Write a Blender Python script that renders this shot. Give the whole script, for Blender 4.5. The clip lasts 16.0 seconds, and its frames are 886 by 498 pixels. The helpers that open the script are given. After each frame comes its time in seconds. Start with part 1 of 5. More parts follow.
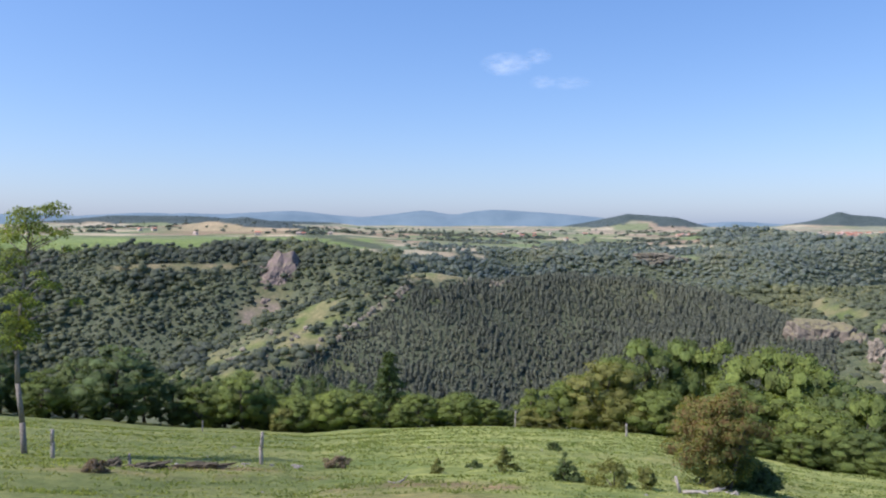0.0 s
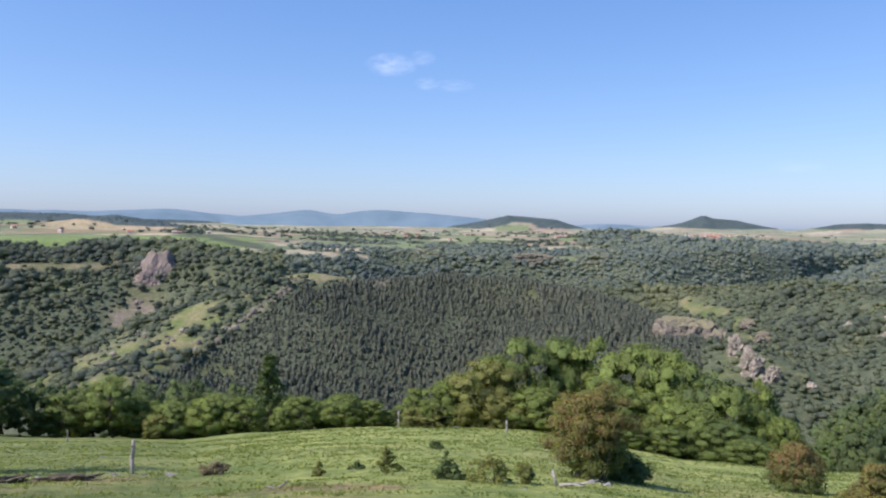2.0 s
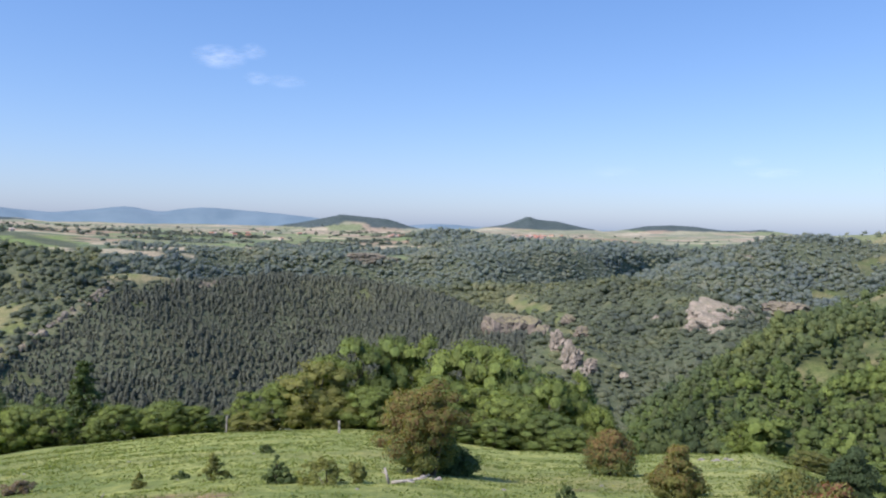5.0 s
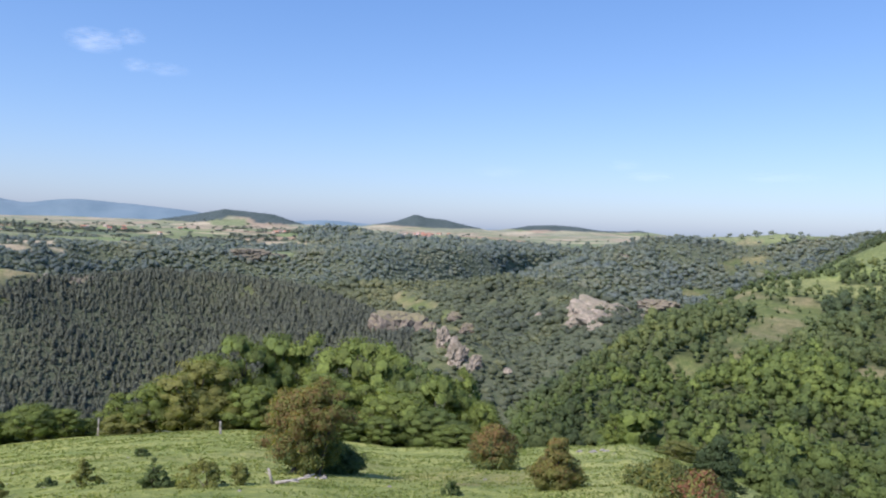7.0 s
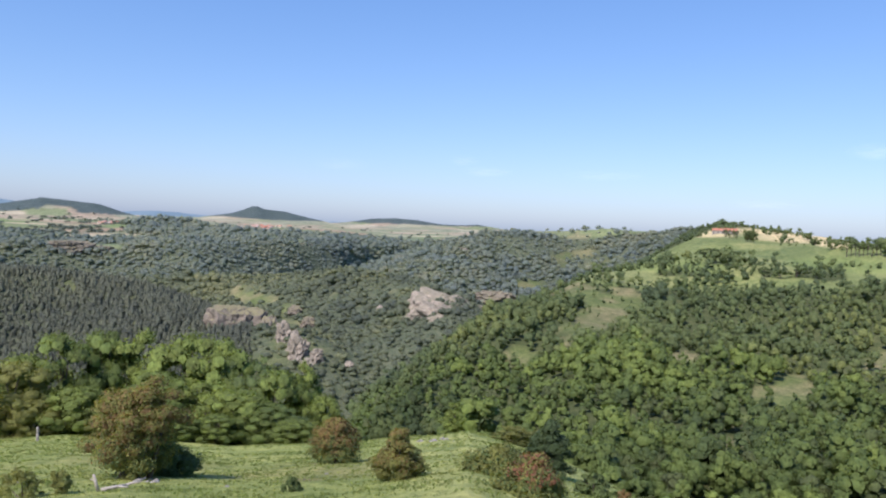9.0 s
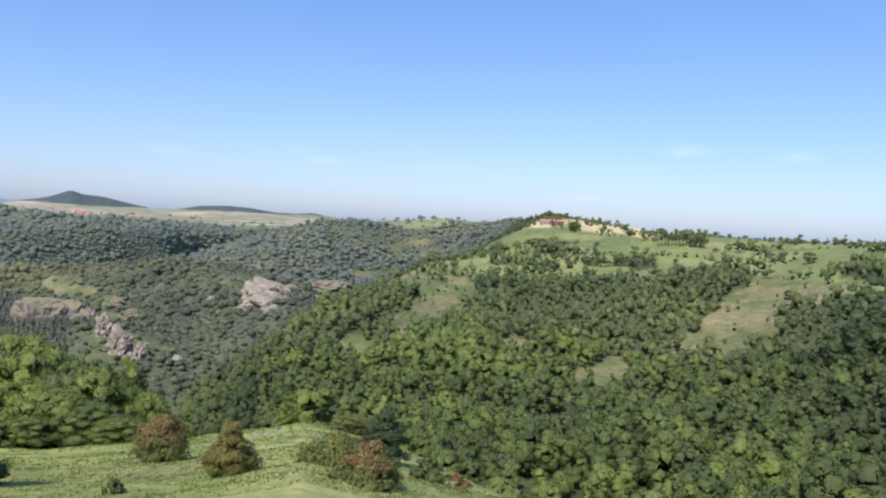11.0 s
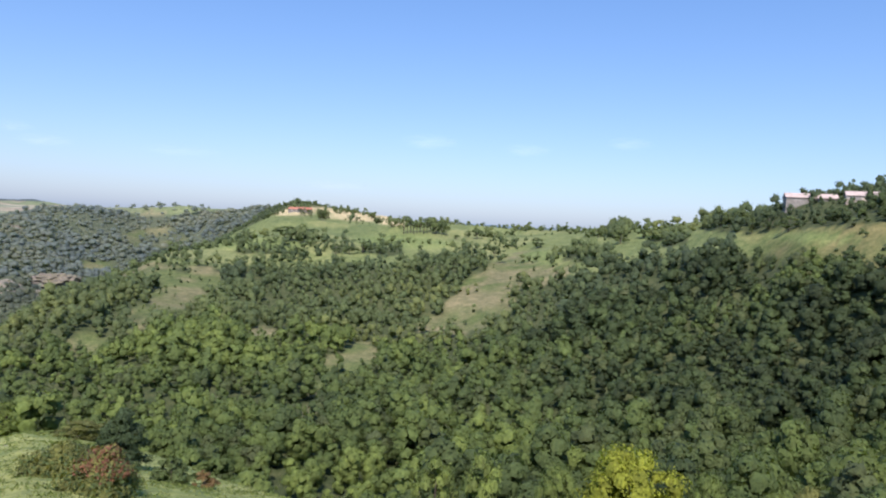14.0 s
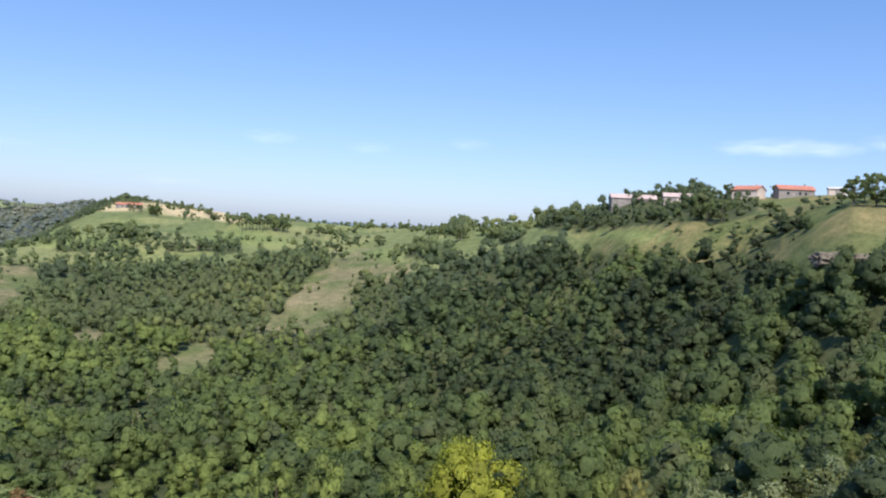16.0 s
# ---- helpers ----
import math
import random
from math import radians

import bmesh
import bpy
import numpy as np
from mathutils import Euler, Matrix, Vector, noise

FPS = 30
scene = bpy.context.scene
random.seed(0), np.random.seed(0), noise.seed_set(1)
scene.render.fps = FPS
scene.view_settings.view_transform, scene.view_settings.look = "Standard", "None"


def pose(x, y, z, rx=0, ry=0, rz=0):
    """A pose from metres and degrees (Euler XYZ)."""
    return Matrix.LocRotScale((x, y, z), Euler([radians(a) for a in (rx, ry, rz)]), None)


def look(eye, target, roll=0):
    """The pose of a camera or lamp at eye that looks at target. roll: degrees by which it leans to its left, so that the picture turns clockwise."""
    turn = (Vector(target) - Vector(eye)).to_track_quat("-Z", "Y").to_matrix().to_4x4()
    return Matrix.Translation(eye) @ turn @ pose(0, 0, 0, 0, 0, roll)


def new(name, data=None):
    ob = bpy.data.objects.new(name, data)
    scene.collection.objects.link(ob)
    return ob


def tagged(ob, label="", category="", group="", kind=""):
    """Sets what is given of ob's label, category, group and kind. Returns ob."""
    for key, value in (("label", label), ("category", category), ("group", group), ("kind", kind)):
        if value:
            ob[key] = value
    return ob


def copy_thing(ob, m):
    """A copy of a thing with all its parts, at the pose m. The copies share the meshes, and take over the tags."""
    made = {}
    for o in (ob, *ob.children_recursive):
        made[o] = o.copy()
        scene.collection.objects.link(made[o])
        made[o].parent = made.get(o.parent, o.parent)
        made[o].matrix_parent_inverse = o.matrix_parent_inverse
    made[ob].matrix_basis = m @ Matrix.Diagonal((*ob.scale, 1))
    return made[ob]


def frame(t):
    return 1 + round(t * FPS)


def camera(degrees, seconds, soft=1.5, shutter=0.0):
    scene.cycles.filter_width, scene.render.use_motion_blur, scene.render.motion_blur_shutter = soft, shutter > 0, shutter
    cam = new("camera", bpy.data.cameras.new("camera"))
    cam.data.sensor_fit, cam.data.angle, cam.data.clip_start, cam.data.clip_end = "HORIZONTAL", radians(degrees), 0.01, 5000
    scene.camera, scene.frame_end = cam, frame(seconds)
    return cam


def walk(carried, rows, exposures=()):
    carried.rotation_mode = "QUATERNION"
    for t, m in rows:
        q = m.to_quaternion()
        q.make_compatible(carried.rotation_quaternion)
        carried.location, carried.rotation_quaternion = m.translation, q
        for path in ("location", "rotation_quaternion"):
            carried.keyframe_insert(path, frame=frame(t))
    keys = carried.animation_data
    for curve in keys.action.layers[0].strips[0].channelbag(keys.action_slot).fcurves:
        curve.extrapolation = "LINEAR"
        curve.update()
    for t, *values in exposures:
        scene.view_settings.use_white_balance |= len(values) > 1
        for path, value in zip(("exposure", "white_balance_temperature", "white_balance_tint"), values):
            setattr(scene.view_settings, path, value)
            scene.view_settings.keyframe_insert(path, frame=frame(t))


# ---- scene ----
# ---------------------------------------------------------------- camera: a slow hand-held pan from one spot
EYE = 1.7
cam = camera(59.17, 16.0, soft=2.1)
# seconds, yaw, pitch, roll
ROWS = [
    (0.0, 0.00, -1.71, -0.17),
    (0.5, -2.26, -1.76, -0.37),
    (1.0, -4.32, -1.63, -0.50),
    (1.5, -6.30, -1.63, -0.51),
    (2.0, -8.49, -1.63, -0.65),
    (2.5, -10.75, -1.65, -0.80),
    (3.0, -12.85, -1.71, -1.00),
    (3.5, -15.00, -1.76, -1.12),
    (4.0, -16.92, -1.65, -1.15),
    (6.5, -26.73, -1.51, -1.57),
    (7.0, -28.91, -1.48, -1.92),
    (7.5, -31.43, -1.41, -1.83),
    (8.0, -34.49, -1.52, -2.39),
    (8.5, -37.51, -1.57, -2.81),
    (9.0, -40.48, -1.57, -2.39),
    (11.5, -55.70, -1.87, -2.87),
    (12.0, -59.06, -1.96, -2.52),
    (12.5, -62.20, -1.99, -2.54),
    (13.0, -65.28, -1.93, -2.66),
    (13.5, -68.14, -1.85, -2.43),
    (14.0, -70.74, -1.77, -2.90),
    (14.5, -73.46, -1.63, -2.76),
    (15.0, -76.27, -1.53, -2.58),
    (15.5, -79.27, -1.51, -2.69),
    (16.0, -82.29, -1.35, -3.10),
]


def sway(t):
    """The small drift of the hands while the body turns."""
    return 0.02 + 0.03 * math.sin(0.39 * t), 0.02 + 0.02 * math.sin(0.31 * t)


walk(cam, [(t, pose(*sway(t), EYE, 90 + pitch, roll, yaw)) for t, yaw, pitch, roll in ROWS],
     [(0.0, 0.57, 5830, 16), (16.0, 0.57, 5830, 16)])

# ---------------------------------------------------------------- world, sun, exposure
SUN_AZ, SUN_EL = -106.0, 50.0        # degrees clockwise from +y, degrees above the horizon
world = bpy.data.worlds.new("world")
scene.world = world
world.use_nodes = True
wn, wl = world.node_tree.nodes, world.node_tree.links
sky = wn.new("ShaderNodeTexSky")
sky.sky_type, sky.sun_disc = "NISHITA", False
sky.sun_elevation, sky.sun_rotation = radians(SUN_EL), radians(SUN_AZ)
sky.altitude, sky.air_density, sky.dust_density, sky.ozone_density = 0, 1.0, 0.8, 1.0
wn["Background"].inputs["Strength"].default_value = 0.076
wl.new(sky.outputs["Color"], wn["Background"].inputs["Color"])
# the even milky light of a hazy summer sky, added to the clear one
milk = wn.new("ShaderNodeBackground")
milk.inputs["Color"].default_value, milk.inputs["Strength"].default_value = (0.004, 0.05, 0.158, 1), 1.0
both = wn.new("ShaderNodeAddShader")
wl.new(wn["Background"].outputs[0], both.inputs[0])
wl.new(milk.outputs[0], both.inputs[1])
wl.new(both.outputs[0], wn["World Output"].inputs["Surface"])
sun_data = bpy.data.lights.new("sun", "SUN")
sun_data.energy, sun_data.angle, sun_data.color = 4.0, radians(0.53), (1.0, 0.855, 0.72)
sun = new("sun", sun_data)
a, e = radians(SUN_AZ), radians(SUN_EL)
sun.matrix_world = look((0, 0, 0), (-math.sin(a) * math.cos(e), -math.cos(a) * math.cos(e), -math.sin(e)))

rng = np.random.default_rng(7)


# ---------------------------------------------------------------- materials
def material(name):
    m = bpy.data.materials.new(name)
    m.use_nodes = True
    t = m.node_tree
    return m, t.nodes, t.links, t.nodes["Principled BSDF"]


def mixer(n, l, kind, fac, a, b):
    """A colour mix node; fac, a and b are sockets or values."""
    x = n.new("ShaderNodeMix")
    x.data_type, x.blend_type = "RGBA", kind
    for i, v in ((0, fac), (6, a), (7, b)):
        if hasattr(v, "is_linked"):
            l.new(v, x.inputs[i])
        else:
            x.inputs[i].default_value = v if i == 0 else (*v, 1)
    return x.outputs[2]


def noise_node(n, l, scale, detail=4, rough=0.6, coord=None, kind="Object"):
    tc = coord
    if tc is None:
        tc = n.new("ShaderNodeTexCoord").outputs[kind]
    x = n.new("ShaderNodeTexNoise")
    x.inputs["Scale"].default_value, x.inputs["Detail"].default_value, x.inputs["Roughness"].default_value = scale, detail, rough
    l.new(tc, x.inputs["Vector"])
    return x.outputs["Fac"]


def ramp(n, l, fac, stops):
    x = n.new("ShaderNodeValToRGB")
    while len(x.color_ramp.elements) < len(stops):
        x.color_ramp.elements.new(0.5)
    for el, (p, c) in zip(x.color_ramp.elements, stops):
        el.position, el.color = p, (*c, 1)
    l.new(fac, x.inputs["Fac"])
    return x.outputs["Color"]


def bump(n, l, height, strength, distance, target):
    b = n.new("ShaderNodeBump")
    b.inputs["Strength"].default_value, b.inputs["Distance"].default_value = strength, distance
    l.new(height, b.inputs["Height"])
    l.new(b.outputs["Normal"], target.inputs["Normal"])


def leaf_material(name, stops, through_light=0.3, vary=0.32, joined=False, grain=2.0):
    """Leaves: a colour for each tree, another for each leaf, some light coming through."""
    m, n, l, p = material(name)
    geo = n.new("ShaderNodeNewGeometry")
    at = n.new("ShaderNodeAttribute")
    at.attribute_name = "tree"
    info = n.new("ShaderNodeObjectInfo")
    add = n.new("ShaderNodeMath")
    add.operation = "ADD"
    l.new(at.outputs["Fac"], add.inputs[0])
    l.new(info.outputs["Random"], add.inputs[1])
    wrap = n.new("ShaderNodeMath")
    wrap.operation = "FRACT"
    l.new(add.outputs[0], wrap.inputs[0])
    base = ramp(n, l, at.outputs["Fac"] if joined else wrap.outputs[0], [(at_, tuple(k * v for k, v in zip((1.25, 1.25, 1.3), c))) for at_, c in stops])
    leafy = ramp(n, l, geo.outputs["Random Per Island"], [(0.0, (1 - vary,) * 3), (1.0, (1 + vary * 0.6, 1 + vary * 0.6, 1 + vary * 0.4))])
    col = mixer(n, l, "MULTIPLY", 1.0, base, leafy)
    pos = n.new("ShaderNodeTexCoord").outputs["Object"]
    leafage = noise_node(n, l, grain, 5, 0.7, pos)
    # mottling puts the shaded gaps between leaves into the colour
    col = mixer(n, l, "MULTIPLY", 0.9, col, ramp(n, l, leafage, [(0.32, (0.66, 0.68, 0.72)), (0.68, (1.34, 1.32, 1.26))]))
    bump(n, l, leafage, 0.8, 0.9 / grain, p)
    l.new(col, p.inputs["Base Color"])
    p.inputs["Roughness"].default_value = 0.6
    p.inputs["Specular IOR Level"].default_value = 0.25
    tr = n.new("ShaderNodeBsdfTranslucent")
    warm = mixer(n, l, "MULTIPLY", 1.0, col, (1.3, 1.25, 0.5))
    l.new(warm, tr.inputs["Color"])
    mx = n.new("ShaderNodeMixShader")
    mx.inputs[0].default_value = through_light + 0.1
    l.new(p.outputs[0], mx.inputs[1])
    l.new(tr.outputs[0], mx.inputs[2])
    l.new(mx.outputs[0], n["Material Output"].inputs["Surface"])
    return m


def plain(name, colour, rough=0.8, grain=8.0, amount=0.25, relief=0.0, metal=0.0):
    m, n, l, p = material(name)
    fine = noise_node(n, l, grain, 6)
    broad = noise_node(n, l, grain * 0.13, 3)
    c1 = ramp(n, l, fine, [(0.3, tuple(v * (1 - amount) for v in colour)), (0.7, tuple(min(1, v * (1 + amount)) for v in colour))])
    c2 = mixer(n, l, "MULTIPLY", 0.6, c1, ramp(n, l, broad, [(0.35, (0.7, 0.68, 0.64)), (0.65, (1.1, 1.1, 1.1))]))
    l.new(c2, p.inputs["Base Color"])
    p.inputs["Roughness"].default_value, p.inputs["Metallic"].default_value = rough, metal
    if relief:
        bump(n, l, fine, 0.6, relief, p)
    return m


def ground_material():
    """The land: its cover is laid on the mesh as a colour, with grass, soil and crop grain over it."""
    m, n, l, p = material("land")
    at = n.new("ShaderNodeAttribute")
    at.attribute_name = "cover"
    pos = n.new("ShaderNodeTexCoord").outputs["Object"]
    fine = noise_node(n, l, 3.5, 8, 0.7, pos)
    mid = noise_node(n, l, 0.22, 6, 0.6, pos)
    broad = noise_node(n, l, 0.02, 5, 0.6, pos)
    c = mixer(n, l, "MULTIPLY", 0.8, at.outputs["Color"], ramp(n, l, fine, [(0.3, (0.55, 0.6, 0.5)), (0.7, (1.35, 1.3, 1.3))]))
    c = mixer(n, l, "MULTIPLY", 0.8, c, ramp(n, l, mid, [(0.35, (0.62, 0.72, 0.6)), (0.65, (1.3, 1.22, 1.2))]))
    c = mixer(n, l, "MULTIPLY", 0.6, c, ramp(n, l, broad, [(0.35, (0.75, 0.8, 0.75)), (0.65, (1.25, 1.2, 1.15))]))
    tussock = noise_node(n, l, 0.95, 7, 0.68, pos)
    c = mixer(n, l, "MULTIPLY", 0.85, c, ramp(n, l, tussock, [(0.36, (0.6, 0.68, 0.58)), (0.5, (1.0, 1.0, 1.0)), (0.66, (1.3, 1.22, 1.15))]))
    l.new(c, p.inputs["Base Color"])
    p.inputs["Roughness"].default_value = 0.9
    p.inputs["Specular IOR Level"].default_value = 0.15
    bump(n, l, mixer(n, l, "MIX", 0.5, fine, tussock), 0.9, 0.3, p)
    return m


def rock_material(name, dark, light, turf=0.0):
    m, n, l, p = material(name)
    pos = n.new("ShaderNodeTexCoord").outputs["Object"]
    fine = noise_node(n, l, 1.1, 8, 0.7, pos)
    broad = noise_node(n, l, 0.09, 5, 0.6, pos)
    c = ramp(n, l, fine, [(0.3, tuple(1.12 * v for v in dark)), (0.7, tuple(1.12 * v for v in light))])
    c = mixer(n, l, "MULTIPLY", 0.8, c, ramp(n, l, broad, [(0.35, (0.6, 0.62, 0.55)), (0.65, (1.2, 1.15, 1.1))]))
    if turf:
        # dry grass and moss where the rock lies flat
        up = n.new("ShaderNodeSeparateXYZ")
        l.new(n.new("ShaderNodeNewGeometry").outputs["Normal"], up.inputs[0])
        lie = n.new("ShaderNodeMath")
        lie.operation = "MULTIPLY_ADD"
        lie.inputs[1].default_value, lie.inputs[2].default_value = 0.55, 0.0
        l.new(up.outputs[2], lie.inputs[0])
        edge = n.new("ShaderNodeMath")
        edge.operation = "ADD"
        l.new(lie.outputs[0], edge.inputs[0])
        l.new(noise_node(n, l, 0.25, 6, 0.65, pos), edge.inputs[1])
        c = mixer(n, l, "MIX", ramp(n, l, edge.outputs[0], [(0.78, (0, 0, 0)), (0.95, (turf,) * 3)]), c, (0.2, 0.185, 0.095))
    l.new(c, p.inputs["Base Color"])
    p.inputs["Roughness"].default_value = 0.9
    bump(n, l, fine, 1.0, 0.5, p)
    return m


LAND = ground_material()
ROCK_PINK = rock_material("pale pink granite", (0.12, 0.107, 0.09), (0.44, 0.395, 0.325), 0.35)
ROCK_GREY = rock_material("grey brown rock", (0.1, 0.09, 0.075), (0.25, 0.225, 0.185), 0.6)
ROCK_TURF = rock_material("grey brown rock with turf", (0.11, 0.098, 0.08), (0.25, 0.222, 0.18), 0.95)
ROCK_BROWN = rock_material("purplish brown basalt", (0.14, 0.112, 0.105), (0.27, 0.22, 0.2), 0.45)
BARK = plain("bark", (0.12, 0.1, 0.08), 0.9, 14, 0.5, 0.02)
PALE_BARK = plain("pale bark", (0.22, 0.2, 0.17), 0.9, 14, 0.4, 0.02)
WEATHERED = plain("weathered wood", (0.32, 0.3, 0.27), 0.85, 20, 0.35, 0.01)
DEADWOOD = plain("bleached dead wood", (0.36, 0.335, 0.29), 0.85, 18, 0.3, 0.01)
STONE = plain("field stone", (0.27, 0.255, 0.225), 0.9, 9, 0.4, 0.03)
RENDER_WALL = plain("pale plaster", (0.62, 0.54, 0.45), 0.85, 4, 0.15)
ROOF_TILE = plain("orange clay tiles", (0.47, 0.2, 0.125), 0.8, 6, 0.3)
ROOF_PINK = plain("faded pink roof", (0.55, 0.45, 0.39), 0.8, 5, 0.2)
ROOF_GREY = plain("pale sheet roof", (0.6, 0.6, 0.6), 0.6, 5, 0.15)
DARK_GLASS = plain("dark window", (0.03, 0.035, 0.04), 0.2, 5, 0.1)
LEAF = leaf_material("broad leaves", [(0.0, (0.125, 0.172, 0.052)), (0.35, (0.18, 0.232, 0.062)), (0.7, (0.15, 0.2, 0.056)), (1.0, (0.2, 0.255, 0.068))], 0.3, 0.45)
LEAF_FOREST = leaf_material("forest leaves", [(0.0, (0.042, 0.06, 0.026)), (0.25, (0.06, 0.088, 0.034)), (0.42, (0.082, 0.118, 0.04)), (0.5, (0.1, 0.126, 0.05)), (0.56, (0.094, 0.135, 0.042)), (0.78, (0.125, 0.172, 0.048)), (1.0, (0.175, 0.23, 0.058))], 0.25, 0.2, joined=True, grain=1.3)
LEAF_UPPER = leaf_material("hillside leaves", [(0.0, (0.077, 0.110, 0.055)), (0.4, (0.110, 0.149, 0.061)), (0.8, (0.138, 0.176, 0.066)), (1.0, (0.182, 0.215, 0.072))], 0.3, 0.2, joined=True, grain=0.9)
LEAF_FIELD = leaf_material("field tree leaves", [(0.0, (0.09, 0.125, 0.055)), (0.5, (0.115, 0.155, 0.06)), (1.0, (0.145, 0.185, 0.066))], 0.3, 0.3, grain=1.0)
# the next three leaf colours hold distance haze: greyer, bluer and paler
LEAF_FAR_HAZE = leaf_material("far wood leaves with haze tint", [(0.0, (0.145, 0.184, 0.185)), (0.35, (0.175, 0.215, 0.198)), (0.65, (0.2, 0.238, 0.203)), (1.0, (0.245, 0.265, 0.196))], 0.4, 0.1, joined=True, grain=0.45)
LEAF_MID_HAZE = leaf_material("gorge wood leaves with haze tint", [(0.0, (0.1, 0.122, 0.092)), (0.35, (0.13, 0.156, 0.104)), (0.65, (0.158, 0.184, 0.11)), (1.0, (0.22, 0.235, 0.125))], 0.35, 0.12, joined=True, grain=0.55)
LEAF_PLAIN_HAZE = leaf_material("plateau tree leaves with haze tint", [(0.0, (0.125, 0.155, 0.14)), (1.0, (0.15, 0.18, 0.15))], 0.3, 0.2, joined=True, grain=0.4)
NEEDLE = leaf_material("pine needles", [(0.0, (0.1, 0.115, 0.09)), (0.5, (0.12, 0.136, 0.1)), (1.0, (0.15, 0.165, 0.112))], 0.25, joined=True, grain=0.8)
# needles blued to carry the haze over the distant hills
NEEDLE_FAR_HAZE = leaf_material("far pine needles with haze tint", [(0.0, (0.06, 0.085, 0.095)), (1.0, (0.075, 0.1, 0.105))], 0.2, joined=True, grain=0.4)
LEAF_BROWN = leaf_material("hawthorn leaves turning brown", [(0.0, (0.23, 0.165, 0.075)), (0.5, (0.25, 0.17, 0.08)), (1.0, (0.225, 0.18, 0.07))], 0.35, 0.3, grain=4.5)
LEAF_OLIVE = leaf_material("olive bramble leaves", [(0.0, (0.19, 0.21, 0.065)), (1.0, (0.22, 0.23, 0.075))], 0.35, 0.3, grain=4.5)
LEAF_DRY = leaf_material("dry grey brown weeds", [(0.0, (0.2, 0.165, 0.12)), (1.0, (0.24, 0.2, 0.14))], 0.3, 0.3, grain=5)
LEAF_RED = leaf_material("red berries and leaves", [(0.0, (0.21, 0.095, 0.055)), (1.0, (0.23, 0.12, 0.065))], 0.2, 0.3, grain=6)
LEAF_YELLOW = leaf_material("yellow green leaves", [(0.0, (0.27, 0.31, 0.04)), (1.0, (0.31, 0.33, 0.045))], 0.35, 0.35)
LEAF_DARK = leaf_material("dark glossy leaves", [(0.0, (0.1, 0.145, 0.055)), (1.0, (0.125, 0.17, 0.06))], 0.25)
LEAF_DEEP = leaf_material("deep green leaves", [(0.0, (0.055, 0.085, 0.038)), (1.0, (0.068, 0.1, 0.042))], 0.2, grain=4)
LEAF_PALE = leaf_material("pale grey green leaves", [(0.0, (0.19, 0.24, 0.115)), (1.0, (0.23, 0.27, 0.13))], 0.3, 0.4)
GRASS = leaf_material("meadow grass", [(0.0, (0.17, 0.22, 0.07)), (0.6, (0.21, 0.255, 0.082)), (1.0, (0.25, 0.27, 0.1))], 0.4, joined=True, grain=3)


# ---------------------------------------------------------------- helpers for meshes
def arrays(name, verts, faces, mat, value=None, normals=None):
    """A mesh from numpy arrays; faces is an (n, 3) or (n, 4) array; value: a number for each vertex, kept as 'tree'; normals: soft ones for foliage."""
    me = bpy.data.meshes.new(name)
    verts, faces = np.asarray(verts, np.float32), np.asarray(faces, np.int32)
    k = faces.shape[1]
    me.vertices.add(len(verts))
    me.vertices.foreach_set("co", verts.ravel())
    me.loops.add(faces.size)
    me.loops.foreach_set("vertex_index", faces.ravel())
    me.polygons.add(len(faces))
    me.polygons.foreach_set("loop_start", np.arange(len(faces), dtype=np.int32) * k)
    if value is not None:
        me.attributes.new("tree", "FLOAT", "POINT").data.foreach_set("value", np.asarray(value, np.float32))
    me.update(calc_edges=True)
    me.validate()
    if normals is not None:
        me.polygons.foreach_set("use_smooth", np.ones(len(faces), bool))
        me.attributes.new("custom_normal", "FLOAT_VECTOR", "POINT").data.foreach_set("vector", np.asarray(normals, np.float32).ravel())
    if mat:
        me.materials.append(mat)
    return me


def mesh_of(name, bm, mat, smooth=False):
    me = bpy.data.meshes.new(name)
    bm.to_mesh(me)
    bm.free()
    if smooth:
        me.polygons.foreach_set("use_smooth", [True] * len(me.polygons))
    me.materials.append(mat)
    return me


def part(name, data, parent, label="", m=None):
    """One mesh object under a thing or under a part."""
    ob = new(name, data)
    ob.parent = parent
    if m is not None:
        ob.matrix_basis = m
    if label:
        ob["label"] = label
    return ob


def add_box(bm, lo, hi, m=None):
    r = bmesh.ops.create_cube(bm, size=1)
    c = [(a + b) / 2 for a, b in zip(lo, hi)]
    s = [b - a for a, b in zip(lo, hi)]
    t = Matrix.Translation(c) @ Matrix.Diagonal((*s, 1))
    bmesh.ops.transform(bm, matrix=(m @ t) if m else t, verts=r["verts"])


def add_limb(bm, a, b, r1, r2, seg=6):
    a, b = Vector(a), Vector(b)
    d = b - a
    r = bmesh.ops.create_cone(bm, cap_ends=True, segments=seg, radius1=r1, radius2=r2, depth=d.length)
    bmesh.ops.transform(bm, matrix=Matrix.Translation((a + b) / 2) @ d.to_track_quat("Z", "Y").to_matrix().to_4x4(), verts=r["verts"])


# ---------------------------------------------------------------- the lie of the land
def lattice(ix, iy, seed):
    h = (ix * 374761393 + iy * 668265263 + seed * 974711) & 0x7FFFFFFF
    h = ((h ^ (h >> 13)) * 1274126177) & 0x7FFFFFFF
    return ((h ^ (h >> 16)) & 0xFFFF) / 65535.0


